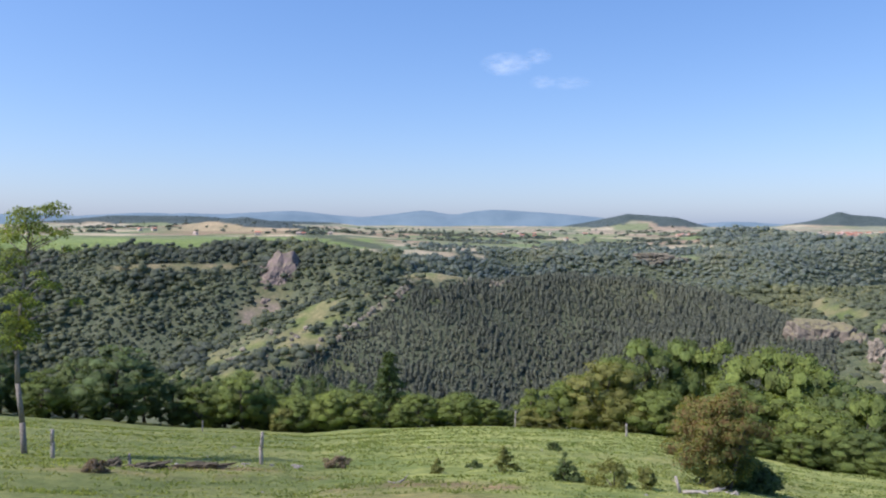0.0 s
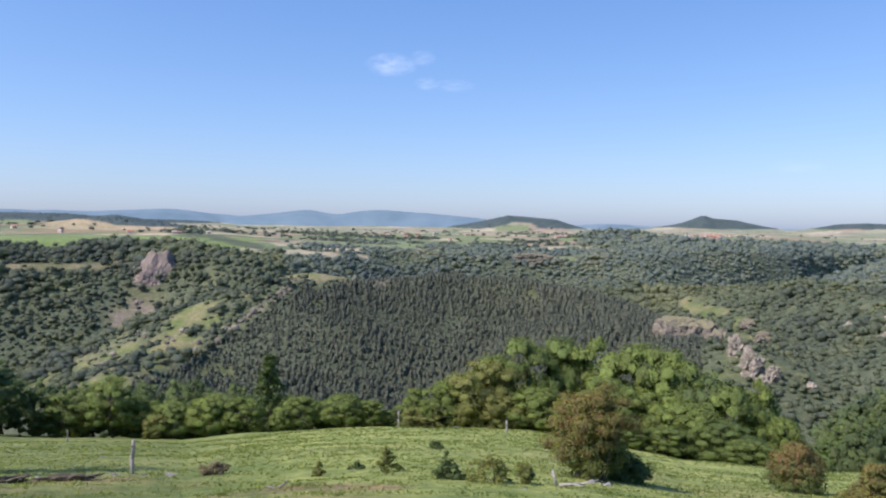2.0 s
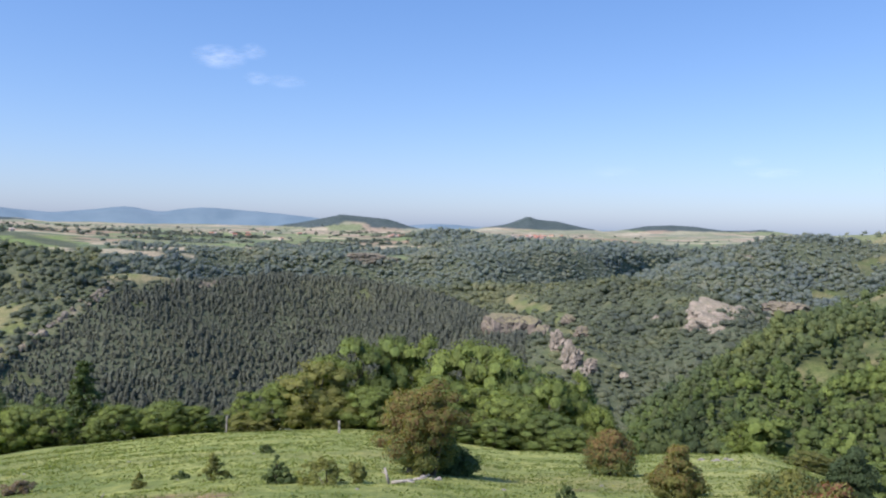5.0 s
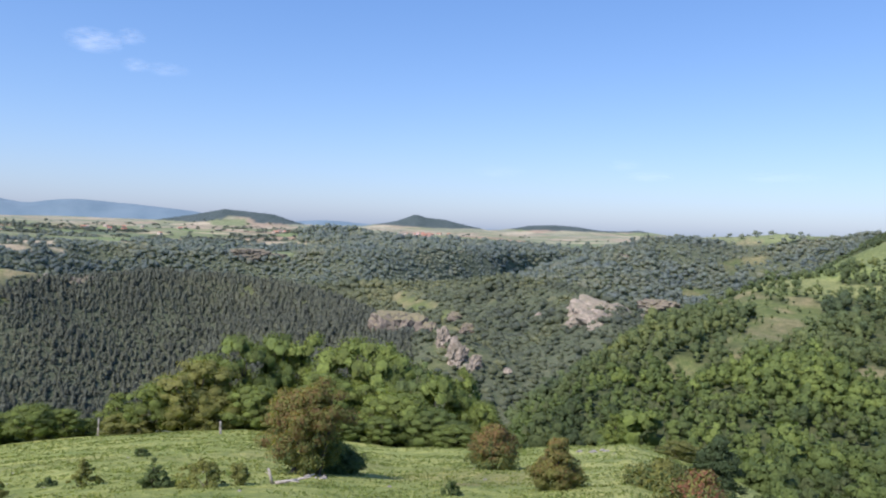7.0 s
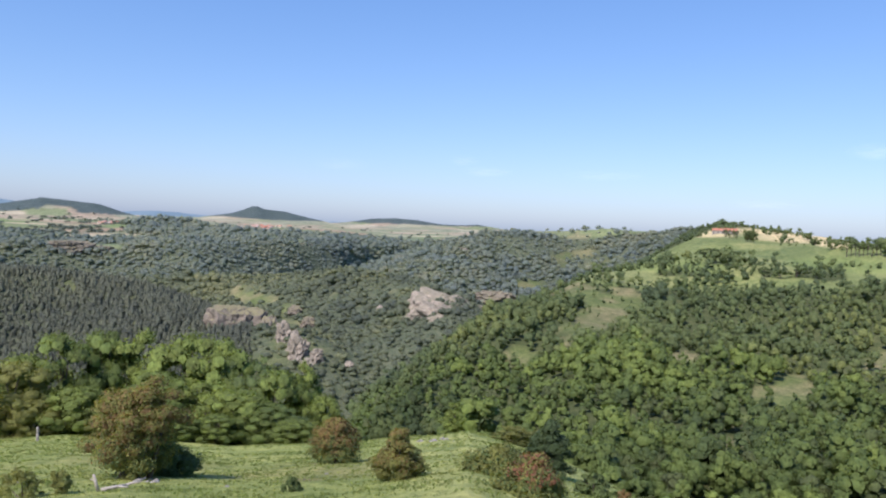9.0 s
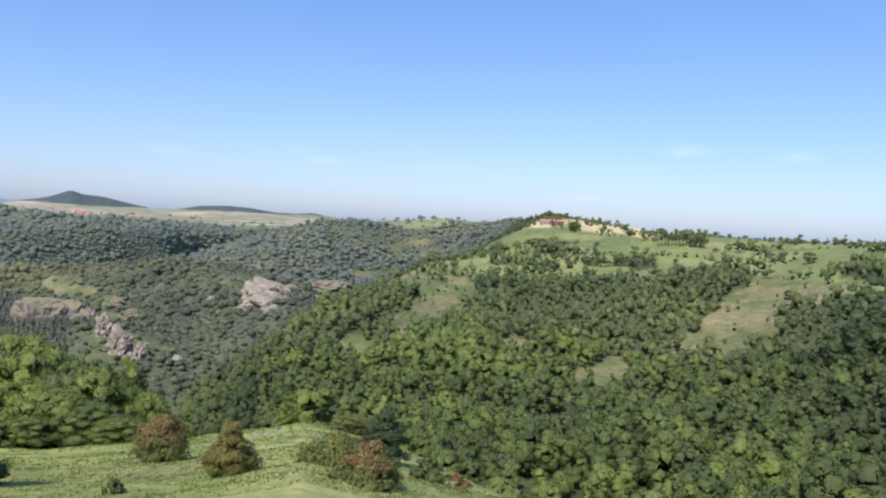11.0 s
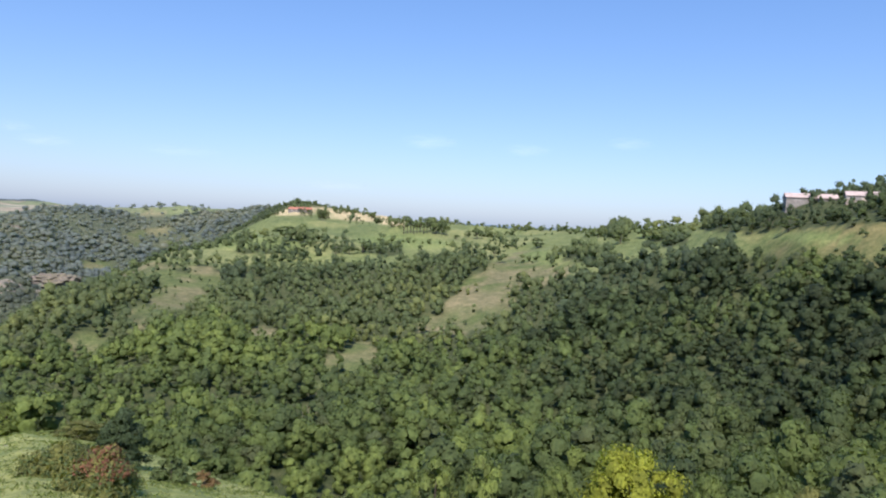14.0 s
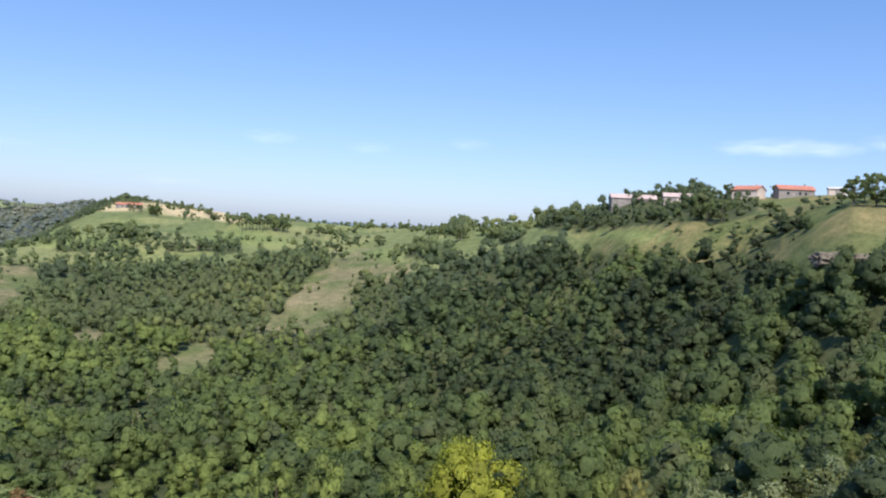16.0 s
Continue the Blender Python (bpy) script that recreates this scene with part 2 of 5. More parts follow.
def smooth_noise(x, y, seed=0):
    ix, iy = np.floor(x).astype(np.int64), np.floor(y).astype(np.int64)
    fx, fy = x - ix, y - iy
    fx, fy = fx * fx * (3 - 2 * fx), fy * fy * (3 - 2 * fy)
    a, b = lattice(ix, iy, seed), lattice(ix + 1, iy, seed)
    c, d = lattice(ix, iy + 1, seed), lattice(ix + 1, iy + 1, seed)
    return (a + (b - a) * fx) * (1 - fy) + (c + (d - c) * fx) * fy - 0.5


def fbm(x, y, size, octaves=4, seed=0):
    x, y = np.asarray(x, float) / size, np.asarray(y, float) / size
    s, amp = 0.0, 1.0
    for o in range(octaves):
        s = s + amp * smooth_noise(x + 17.3 * o, y - 9.1 * o, seed + o)
        x, y, amp = x * 2.03, y * 2.03, amp * 0.5
    return s


def spot(az, d, el):
    """A place by bearing, distance and angle of sight, with heights from the eye."""
    return d * math.sin(radians(az)), d * math.cos(radians(az)), d * math.tan(radians(el))


def table(az, rows):
    a = np.array(rows, float)
    return np.interp(az, a[:, 0], a[:, 1])


def ridge(x, y, crest, slope, flat=0.0):
    """Height of the land that falls off on both sides of a crest line."""
    best = np.full(np.shape(x), -1e4)
    pts = [spot(*c) for c in crest]
    for (x0, y0, z0), (x1, y1, z1) in zip(pts, pts[1:]):
        dx, dy = x1 - x0, y1 - y0
        s = np.clip(((x - x0) * dx + (y - y0) * dy) / (dx * dx + dy * dy), 0, 1)
        dist = np.hypot(x - x0 - s * dx, y - y0 - s * dy)
        fall = np.sqrt(np.maximum(dist - flat, 0) ** 2 + (8 + dist * 0.05) ** 2) - 8
        best = np.maximum(best, z0 + (z1 - z0) * s - slope * fall)
    return best


NEAR_SLOPE = [(-180, -0.05), (-90, 0.05), (-45, 0.16), (-30, 0.195), (-20, 0.226), (-10, 0.245), (5, 0.236), (15, 0.238), (26, 0.255),
              (35, 0.252), (43, 0.231), (46, 0.24), (52, 0.26), (60, 0.29), (75, 0.31), (95, 0.31), (115, 0.24), (150, 0.05), (180, -0.05)]
NEAR_EDGE = [(-180, 300), (-45, 125), (-30, 112), (-10, 92), (5, 86), (13, 76), (20, 68), (30, 62), (43, 60), (47, 52), (52, 36), (60, 25),
             (75, 14), (95, 12), (115, 20), (150, 120), (180, 300)]
RIM = [(-180, 1100), (-30, 1100), (-19, 1120), (-11, 1100), (-5, 1000), (0, 1150), (5, 1250), (15, 1300), (23, 1300), (29, 1500), (33, 1700),
       (36, 2100), (38, 2400), (41, 2600), (60, 2600), (180, 2600)]
RIM_EL = [(-180, -1.2), (-19, -1.16), (-11, -1.34), (-7.6, -1.67), (-5, -2.3), (5, -2.2), (15, -2.4), (20, -2.0), (29, -1.6), (36, -1.6),
          (38, -1.3), (41, -1.0), (44, -0.8), (60, -0.6), (73, -0.3), (180, -0.3)]
RIGHT_D = [60, 90, 130, 170, 220, 300, 400, 550, 800, 1100, 1500]
RIGHT_SIDE = {
    36: (-80, -78, -76, -74, -72, -72, -90, -120, -150, -165, -165),
    40: (-72, -70, -68, -67, -65, -58, -66, -95, -130, -150, -150),
    45: (-62, -64, -65, -66, -64, -57, -46, -60, -95, -125, -140),
    52: (-50, -55, -57, -58, -57, -53, -45, -29, -38, -65, -90),
    60: (-40, -52, -56, -58, -57, -53, -46, -25, 0, 21, -12),
    70: (-36, -48, -55, -57, -56, -52, -45, -22, -1, 1, -20),
    76: (-34, -46, -53, -55, -54, -48, -38, -15, -4, -5, -20),
    84: (-30, -43, -50, -52, -48, -37, -14, 4, 2, 0, -10),
    92: (-26, -38, -45, -46, -40, -18, 9, 11, 9, 5, 0),
    96: (-24, -36, -42, -42, -32, 2, 18, 18, 13, 8, 3),
    100: (-22, -34, -39, -37, -24, 11, 23, 22, 15, 10, 5),
    110: (-16, -26, -22, -9, 10, 16, 25, 23, 16, 12, 8),
    125: (-10, -12, -6, 4, 13, 17, 20, 18, 15, 12, 8),
}
PINE_HILL = [(-13.7, 600, -9.8), (-11.1, 640, -9.0), (-8.1, 700, -7.2), (-5.5, 740, -5.3), (-3.1, 780, -3.6), (-1.1, 800, -3.3), (4, 820, -3.8), (9, 830, -3.6),
             (13, 830, -3.9), (17.4, 790, -4.5), (20.4, 720, -5.3), (22.6, 660, -6.2), (24.7, 600, -7.7), (29, 540, -7.6)]
ROCK_SPUR = [(18, 1000, -4.4), (23, 950, -4.4), (30.5, 850, -3.8), (36.3, 760, -3.8), (40, 650, -4.9), (43, 560, -6.4)]
FAR_RIDGE = [(40.4, 1100, -2.4), (42.8, 1250, -1.1), (44.9, 1300, -0.5), (49, 1400, -0.2), (53.4, 1400, 0.2), (58, 1350, 0.4)]
MOUNDS = [
    ([(9.5, 3400, 0.0), (13.3, 3400, 0.9), (14.6, 3400, 0.8), (16.6, 3400, 0.62), (18, 3400, -0.05)], 0.42),
    ([(23.9, 4000, -0.05), (25.4, 4000, 0.36), (26.9, 4000, 0.98), (27.6, 4000, 0.76), (29.0, 4000, 0.64), (30.2, 4000, 0.33), (31.5, 4000, -0.05)], 0.5),
    ([(34, 4300, 0.0), (35.2, 4300, 0.34), (37.0, 4300, 0.46), (38.6, 4300, 0.38), (40.4, 4300, 0.04), (42, 4400, 0.05), (43, 4400, 0.17), (44, 4400, -0.1)], 0.4),
    ([(-19, 2300, -0.45), (-16.7, 2300, -0.12), (-15.4, 2300, 0.42), (-14.3, 2300, 0.55), (-12.8, 2300, 0.3), (-11.2, 2250, -0.25), (-9, 2100, -0.7), (-6.5, 1800, -1.35), (-4, 1600, -2.2)], 0.22),
    ([(17.5, 2250, -1.4), (19.4, 2150, -0.6), (20.6, 2100, -0.22), (22.2, 2050, -0.5), (24, 2000, -0.95), (27, 1900, -1.7)], 0.28),
    ([(-27, 3300, 0.05), (-22.9, 3400, 0.6), (-17.3, 3400, 0.58), (-14.5, 3400, 0.3), (-8, 3500, 0.05)], 0.25),
]


def forms(x, y):
    """The landforms one by one, as heights from the eye: near hill, plateau, pine hill, rock spur, far ridge, right side, mounds, valley floor."""
    d, az = np.hypot(x, y), np.degrees(np.arctan2(x, y))
    edge = table(az, NEAR_EDGE)
    past = np.maximum(d - edge, 0)
    near = -EYE - table(az, NEAR_SLOPE) * d - 0.5 * past * past / (past + 12)
    rim, el = table(az, RIM), table(az, RIM_EL)
    zr = rim * np.tan(np.radians(el))
    wav = fbm(x, y, 260, 4, 3)
    fall = np.maximum(rim + 120 * fbm(x, y, 300, 3, 5) - d, 0)
    plateau = zr + np.clip((d - rim) / (4600 - rim), 0, 1) ** 0.8 * (-3 - zr) - 0.5 * fall * fall / (fall + 50)
    pine = ridge(x, y, PINE_HILL, 0.45, 10)
    spur = ridge(x, y, ROCK_SPUR, 0.42, 5)
    farr = ridge(x, y, FAR_RIDGE, 0.38, 30)
    keys = sorted(RIGHT_SIDE)
    cols = np.stack([np.interp(d, RIGHT_D, RIGHT_SIDE[k]) for k in keys])
    pos = np.interp(az, keys, np.arange(len(keys)))
    i = np.clip(np.floor(pos).astype(int), 0, len(keys) - 2)
    f = pos - i
    f = f * f * (3 - 2 * f) * 0.5 + f * 0.5
    right = np.take_along_axis(cols, i[None], 0)[0] * (1 - f) + np.take_along_axis(cols, i[None] + 1, 0)[0] * f
    right = np.where(az < 36, right - 6 * (36 - az), right)
    right = np.where((az < 0) | (d > 1500), -400, right)
    mound = np.full(np.shape(x), -1e4)
    for crest, slope in MOUNDS:
        mound = np.maximum(mound, ridge(x, y, crest, slope))
    floor = -168 + 0.035 * np.clip(d - 500, 0, 2500) + 0 * x
    rough = np.clip((d - 150) / 600, 0, 1)
    wobble = wav * 26 * rough
    return np.stack([near, plateau + wobble * 0.25, pine + wobble * 0.5, spur + wobble * 0.4, farr + wobble * 0.5, right + 8 * fbm(x, y, 90, 3, 11) * np.clip((d - 70) / 150, 0, 1), mound, floor])


def land(x, y):
    """Height of the ground in the world, and which landform it belongs to."""
    x, y = np.asarray(x, float), np.asarray(y, float)
    h = forms(x, y)
    d = np.hypot(x, y)
    k = 0.8 + d * 0.006
    top = h.max(0)
    z = top + k * np.log(np.exp(np.clip((h - top) / k, -40, 0)).sum(0)) * np.clip(d / 60, 0, 1)
    small = 0.35 * fbm(x, y, 9, 3, 21) * np.clip(d / 25, 0, 1) * np.clip((400 - d) / 300, 0, 1)
    return EYE + z + small, h.argmax(0)


def polar(az, d):
    return d * np.sin(np.radians(az)), d * np.cos(np.radians(az))


def blob(az, d, a0, d0, ra, rd):
    """1 within an ellipse of bearing and distance, fading to 0 outside."""
    q = ((az - a0) / ra) ** 2 + ((d - d0) / rd) ** 2
    return np.clip(1.6 - q, 0, 1)


# open ground in the woods: bearing, angle of sight, half-widths in degrees
CLEARINGS = [(51.9, -5.9, 1.3, 0.9), (53.6, -4.6, 1.5, 0.7), (49.6, -7.0, 1.0, 0.45), (46.4, -9.0, 1.3, 0.35), (36.5, -11.0, 0.9, 0.3), (34.6, -10.2, 0.7, 0.25), (50.2, -4.0, 2.0, 0.35),
             (70.9, -7.3, 2.0, 0.5), (72.9, -6.0, 1.6, 0.9), (74.6, -4.6, 2.1, 1.1), (76.4, -3.2, 2.2, 0.8), (77.9, -2.2, 2.1, 0.6),
             (65.2, -9.3, 1.2, 0.35), (63.6, -10.2, 1.3, 0.45), (62.3, -12.0, 0.9, 0.6), (61.2, -13.3, 0.7, 0.4), (58.0, -8.2, 1.0, 0.2)]
# woods standing in the pastures of the right side
COPSES = [(81.4, -1.9, 2.2, 0.5), (83.4, 0.1, 0.7, 0.6), (87.0, -0.3, 1.4, 0.4), (104.9, 0.3, 0.9, 0.6), (103.4, -0.5, 0.9, 0.3), (66.5, -2.1, 1.3, 0.35), (60.4, -1.7, 1.3, 0.15), (63.6, -2.1, 0.7, 0.25), (57.2, -2.6, 1.4, 0.2), (106.2, 1.5, 1.0, 0.5)]


def cover(x, y, which, z):
    """How much of each cover there is: forest, pine, rock, dry grass, field, bright grass."""
    d, az = np.hypot(x, y), np.degrees(np.arctan2(x, y))
    el = np.degrees(np.arctan2(z - EYE, np.maximum(d, 1)))
    n1, n2, n3 = fbm(x, y, 120, 4, 31), fbm(x, y, 40, 3, 41), fbm(x, y, 14, 2, 47)
    near, plateau, pine, spur, farr, right, mound, floor = (which == i for i in range(8))
    rim = table(az, RIM)
    forest, conifer, rock, dry, field = (np.zeros(np.shape(x)) for _ in range(5))
    # left wall below the plateau, valley floor
    wall = (plateau & (d < rim - 10)) | floor
    forest = np.where(wall, np.clip(1.25 + 0.6 * n1, 0, 1), forest)
    band = blob(az, el, -19.0, -2.95, 4.6, 0.28) + blob(az, el, -14.6, -2.8, 1.6, 0.35) * (0.75 + 1.2 * n2) + blob(az, el, -8.5, -2.4, 1.6, 0.3) * (0.5 + 2 * n2)
    scrubby = blob(az, el, -13.2, -5.6, 2.6, 1.6) + blob(az, el, -10.0, -6.2, 2.2, 1.4) + 0.7 * blob(az, el, -7.2, -3.6, 3.0, 0.9)
    scree = blob(az, el, -14.4, -6.8, 0.7, 0.9) + blob(az, el, -11.6, -6.7, 0.8, 0.8) + 0.8 * blob(az, el, -13.0, -6.0, 1.2, 0.6) + 0.8 * blob(az, el, -9.8, -6.8, 1.3, 0.8)
    scrubby = np.clip(scrubby * (0.62 + 1.6 * n2), 0, 0.85)
    dry = np.where(wall, np.clip(np.maximum(band, scrubby), 0, 1), dry)
    rock = np.where(wall, np.clip(scree * (0.75 + 1.8 * n3), 0, 0.9), rock)
    forest = np.where(wall, forest * (1 - 0.93 * np.clip(band, 0, 1)) * (1 - 0.75 * scrubby) * (1 - 0.8 * rock), forest)
    # pine hill: pines on the side that falls to the meadow, scrub and stones above the spine, a dry top
    spine = np.interp(az, [-14, -9.8, -7.8, -5.1, -2.3, -1, 1.5, 4.5, 6, 40], [-11.4, -9.9, -8.8, -6.9, -4.9, -4.4, -4.3, -3.8, -2, -2]) + 0.8 * n2
    dark = np.clip((spine - el) * 3, 0, 1)
    top_open = np.clip(blob(az, el, 1.0, -3.65, 3.4, 0.33) * (0.9 + n3), 0, 1)
    light = np.clip(1 - dark, 0, 1)
    conifer = np.where(pine, np.clip(dark - top_open - np.clip((n2 + 0.7 * n3 - 0.45) * 4, 0, 0.5), 0, 1), conifer)
    forest = np.where(pine, np.clip(light * (0.55 + 1.4 * n2 + 0.8 * n3) - top_open, 0, 1), forest)
    dry = np.where(pine, np.clip(light * 0.8 + top_open, 0, 1), dry)
    stony = np.clip(1 - np.abs(el - spine - 0.45) / 0.55, 0, 1) * np.clip((0.5 - az) / 3, 0, 1) + blob(az, el, 3.6, -4.2, 1.0, 0.25)
    rock = np.where(pine, np.clip(stony * (0.35 + 2.6 * n2 + 1.8 * n3), 0, 0.9), rock)
    forest = np.where(pine, forest * (1 - 0.75 * rock), forest)
    conifer = np.where(pine, conifer * (1 - 0.7 * rock), conifer)
    # plateau: fields, hedges, woods
    flat = plateau & (d >= rim - 10)
    thick = np.interp(el, [-2.6, -2.1, -1.5, -0.9, -0.4], [-0.3, -0.05, 0.1, 0.2, 0.34])
    woods = np.clip(((n1 + 0.6 * n2) - thick) * 6, 0, 1) * np.clip((3300 - d) / 900, 0, 1)
    strip = np.clip((el + 1.75) * 6, 0, 1) * np.clip((-0.75 - el) * 6, 0, 1) * np.clip((-4 - az) / 1.5, 0, 1)
    woods = woods * (1 - strip)
    side = np.interp(az, [-11, -9, -6, -3.5], [-0.45, -0.75, -1.35, -2.0])
    woods = np.maximum(woods, np.clip(1.6 - np.abs(el - side) / 0.16 + 2 * n2, 0, 1) * (az > -10.5) * (az < -3))
    woods = np.where((az > 18.5) & (az < 43), np.clip(((n1 + 0.6 * n2) + 0.38) * 5, 0, 1) * np.clip((np.interp(az, [18, 22, 24, 31, 33, 43], [2200, 2300, 2150, 2150, 2500, 2650]) - d) / 120, 0, 1), woods)
    forest = np.where(flat, woods, forest)
    field = np.where(flat, 1 - woods, field)
    # rock spur, far ridge
    forest = np.where(spur, np.clip(1.0 + 0.6 * n2, 0, 1), forest)
    gorge = pine & (az > 27.0)
    forest, conifer = np.where(gorge, np.clip(0.95 + 0.9 * n2, 0, 1), forest), np.where(gorge, 0, conifer)
    shelf = 1.5 * blob(az, el, 26.6, -5.3, 1.1, 0.6) + 1.5 * blob(az, el, 28.3, -6.0, 1.4, 0.7) + 1.3 * blob(az, el, 29.9, -7.0, 1.0, 0.7) + 0.6 * blob(az, el, 34.0, -5.2, 2.2, 0.5) + 0.6 * blob(az, el, 37.4, -5.0, 1.0, 0.7)
    shelf = np.clip(shelf * (0.8 + 2.0 * n2 + n3), 0, 1)
    forest, conifer = forest * (1 - 0.92 * shelf * (spur | pine)), conifer * (1 - shelf * (spur | pine))
    dry = np.where(spur | pine, np.maximum(dry, shelf), dry)
    forest = np.where(farr, np.clip(1.15 + 0.9 * n1, 0, 1), forest)
    bald = np.clip((blob(az, el, 50.6, -1.9, 2.0, 0.7) + blob(az, el, 46.6, -4.0, 1.6, 0.35) + 0.6 * blob(az, el, 42.4, -1.9, 1.0, 0.5)) * (0.7 + 1.8 * n2), 0, 0.85)
    forest = np.where(farr, forest * (1 - bald), forest)
    dry = np.where(farr, 1 - forest, dry)
    top_fields = farr & (az > 47) & (d > 1330) & (el > -0.95)
    field, forest = np.where(top_fields, 1, field), np.where(top_fields, 0.1, forest)
    # right side: woods below, pasture above, woods again on the skyline
    edge = np.interp(az, [40, 45, 48, 50, 52.8, 59.5, 66, 68.8, 73, 80, 82.5, 85.9, 91, 99, 102.8, 106, 112], [2, 2, -1.5, -2.9, -3.1, -3.0, -2.6, -2.2, -1.5, -2.6, -1.9, -1.2, -0.8, -0.95, -0.7, -1.1, -1.1])
    low = np.clip((edge - np.interp(az, [84, 90], [0.6, 0.15]) - el) * 4 + 2.2 * n3, 0, 1)
    crown = np.interp(az, [89, 91, 97, 102.7, 104, 105], [0.6, 0.35, 1.15, 1.75, 2.4, 6])
    low = np.where((az > 89) & (el > crown), 1, low)
    for c in COPSES:
        low = np.maximum(low, np.clip((blob(az, el, *c) - 0.35 + 1.4 * n3) * 3, 0, 1) * (blob(az, el, *c) > 0))
    hilltop = blob(az, d, 58, 1075, 4.2, 70)
    low = np.where(right, np.maximum(low, hilltop), low)
    forest = np.where(right, low, forest)
    field = np.where(right, 1 - low, field)
    open_ = np.zeros(np.shape(x))
    for c in CLEARINGS:
        deep = 0.85 if c[1] < -9.1 and c[0] > 56 else 0.35
        open_ = np.maximum(open_, blob(az, el, c[0], c[1] - deep, c[2], c[3] + deep))
    open_ = np.clip((open_ - 0.2 - 0.9 * n2 - 1.5 * n3) * 4, 0, 1) * np.clip(open_ * 3, 0, 1)
    forest = np.where(right | floor, forest * (1 - np.where(az < 56, 0.78, 0.86) * open_), forest)
    dry = np.where(right, open_, dry)
    # mounds: dark woods on top
    foot = np.interp(az, [5, 19, 21, 32, 33, 45], [3250, 3250, 3800, 3800, 4150, 4150]) + 45 * n2
    capped = np.where(az > 5, np.clip((d - foot) / 12, 0, 1) - blob(az, d, 14.3, 3275, 1.2, 55), np.where(d < 2700, np.clip((el - np.interp(az, [-17, -14.5, -10, -9, -4], [0.3, -0.05, -0.5, -1.2, -2.9])) * 8 + n2, 0, 1), 0.95 + 2 * n1))
    forest = np.where(mound, np.clip(capped, 0, 1), forest)
    knoll = mound & (az > 5) & (d < 2700)
    conifer = np.where(mound & ~knoll, forest, conifer)
    field = np.where(mound, 1 - forest, field)
    forest = np.where(mound, 0, forest)
    forest, field = np.where(knoll, 1, forest), np.where(knoll, 0, field)
    edge = table(az, NEAR_EDGE)
    forest = np.where(near, np.clip((d - edge - 1) / 5, 0, 1), forest)
    bright = near & (d <= edge + 3)
    return forest, conifer, rock, dry, field, bright


def build_ground():
    az = np.concatenate([np.arange(-180, -42, 3.0), np.arange(-42, -31, 1.0), np.arange(-31, 114, 0.27), np.arange(114, 122, 1.0), np.arange(122, 180, 3.0)])
    d = np.concatenate([[0.002], np.geomspace(1.0, 120, 90), np.geomspace(124, 400, 60), np.geomspace(405, 4900, 215), np.linspace(3230, 3470, 13), np.linspace(3830, 4060, 13), np.linspace(4190, 4430, 12)])
    d = np.unique(d)
    A, D = np.meshgrid(az, d)
    X, Y = polar(A, D)
    Z, which = land(X, Y)
    forest, conifer, rock, dry, field, bright = cover(X, Y, which, Z)
    # crops: strips and blocks of different age
    u, v = X + 40 * fbm(X, Y, 500, 2, 61), Y + 40 * fbm(X, Y, 500, 2, 62)
    cell = lattice(np.floor(u / 150 + 0.3 * np.floor(v / 110)).astype(np.int64), np.floor(v / 110).astype(np.int64), 71)
    near_cell = lattice(np.floor(u / 60).astype(np.int64), np.floor(v / 45).astype(np.int64), 75)
    crops = np.array([(0.16, 0.21, 0.1), (0.31, 0.265, 0.2), (0.17, 0.2, 0.11), (0.27, 0.205, 0.16), (0.38, 0.33, 0.255), (0.12, 0.155, 0.1), (0.2, 0.21, 0.14)])
    crop = crops[(cell * 6.99).astype(int)]
    EL = np.degrees(np.arctan2(Z - EYE, np.maximum(D, 1)))
    lush = (np.clip((EL + 1.8) * 6, 0, 1) * np.clip((-0.85 - EL) * 6, 0, 1) * np.clip((-4 - A) / 1.5, 0, 1))[..., None]
    crop = crop * (1 - lush) + np.array((0.17, 0.225, 0.085)) * lush
    plough = (np.clip((EL + 0.75) * 6, 0, 1) * np.clip((-9 - A) / 2, 0, 1) * np.clip((A + 21) / 3, 0, 1) * (D < 2700))[..., None]
    crop = crop * (1 - 0.8 * plough) + np.where(cell[..., None] > 0.55, np.array((0.36, 0.29, 0.2)), np.array((0.24, 0.18, 0.13))) * 0.8 * plough
    pasture = np.array([(0.165, 0.195, 0.08), (0.2, 0.22, 0.096), (0.142, 0.174, 0.072)])[(near_cell * 2.99).astype(int)]
    straw = np.clip(blob(A, EL, 58.8, 0.42, 2.3, 0.3) + blob(A, EL, 62.0, 0.75, 2.0, 0.25) + blob(A, EL, 64.8, 0.32, 2.6, 0.34) + blob(A, EL, 67.2, -0.05, 1.2, 0.16), 0, 1)[..., None]
    pasture = pasture * (1 - straw) + np.array((0.5, 0.42, 0.26)) * straw
    turf_age = np.clip(0.5 + 2.0 * fbm(X, Y, 15, 3, 89), 0, 1)[..., None]
    sere = np.clip((A - 91) / 3, 0, 1)[..., None]
    pasture = pasture * (1 - sere) + (np.array((0.11, 0.135, 0.05)) * (1 - turf_age) + np.array((0.19, 0.175, 0.08)) * turf_age) * sere
    crop = np.where((which == 5)[..., None], pasture, crop)
    crop = np.where((which == 4)[..., None], crop * 0.5 + np.array((0.1, 0.12, 0.06)), crop)
    grass = np.array((0.258, 0.292, 0.098)) * np.ones((*X.shape, 3))
    worn = np.clip(fbm(X, Y, 7, 4, 81) * 4 - 0.6, 0, 1)[..., None] * np.clip((45 - D) / 25, 0, 1)[..., None]
    grass = grass * (1 - 0.6 * worn) + np.array((0.24, 0.2, 0.1)) * 0.6 * worn
    # grass grows darker and browner towards the left
    left_darker = np.clip((-2 - A) / 10, 0, 1)[..., None]
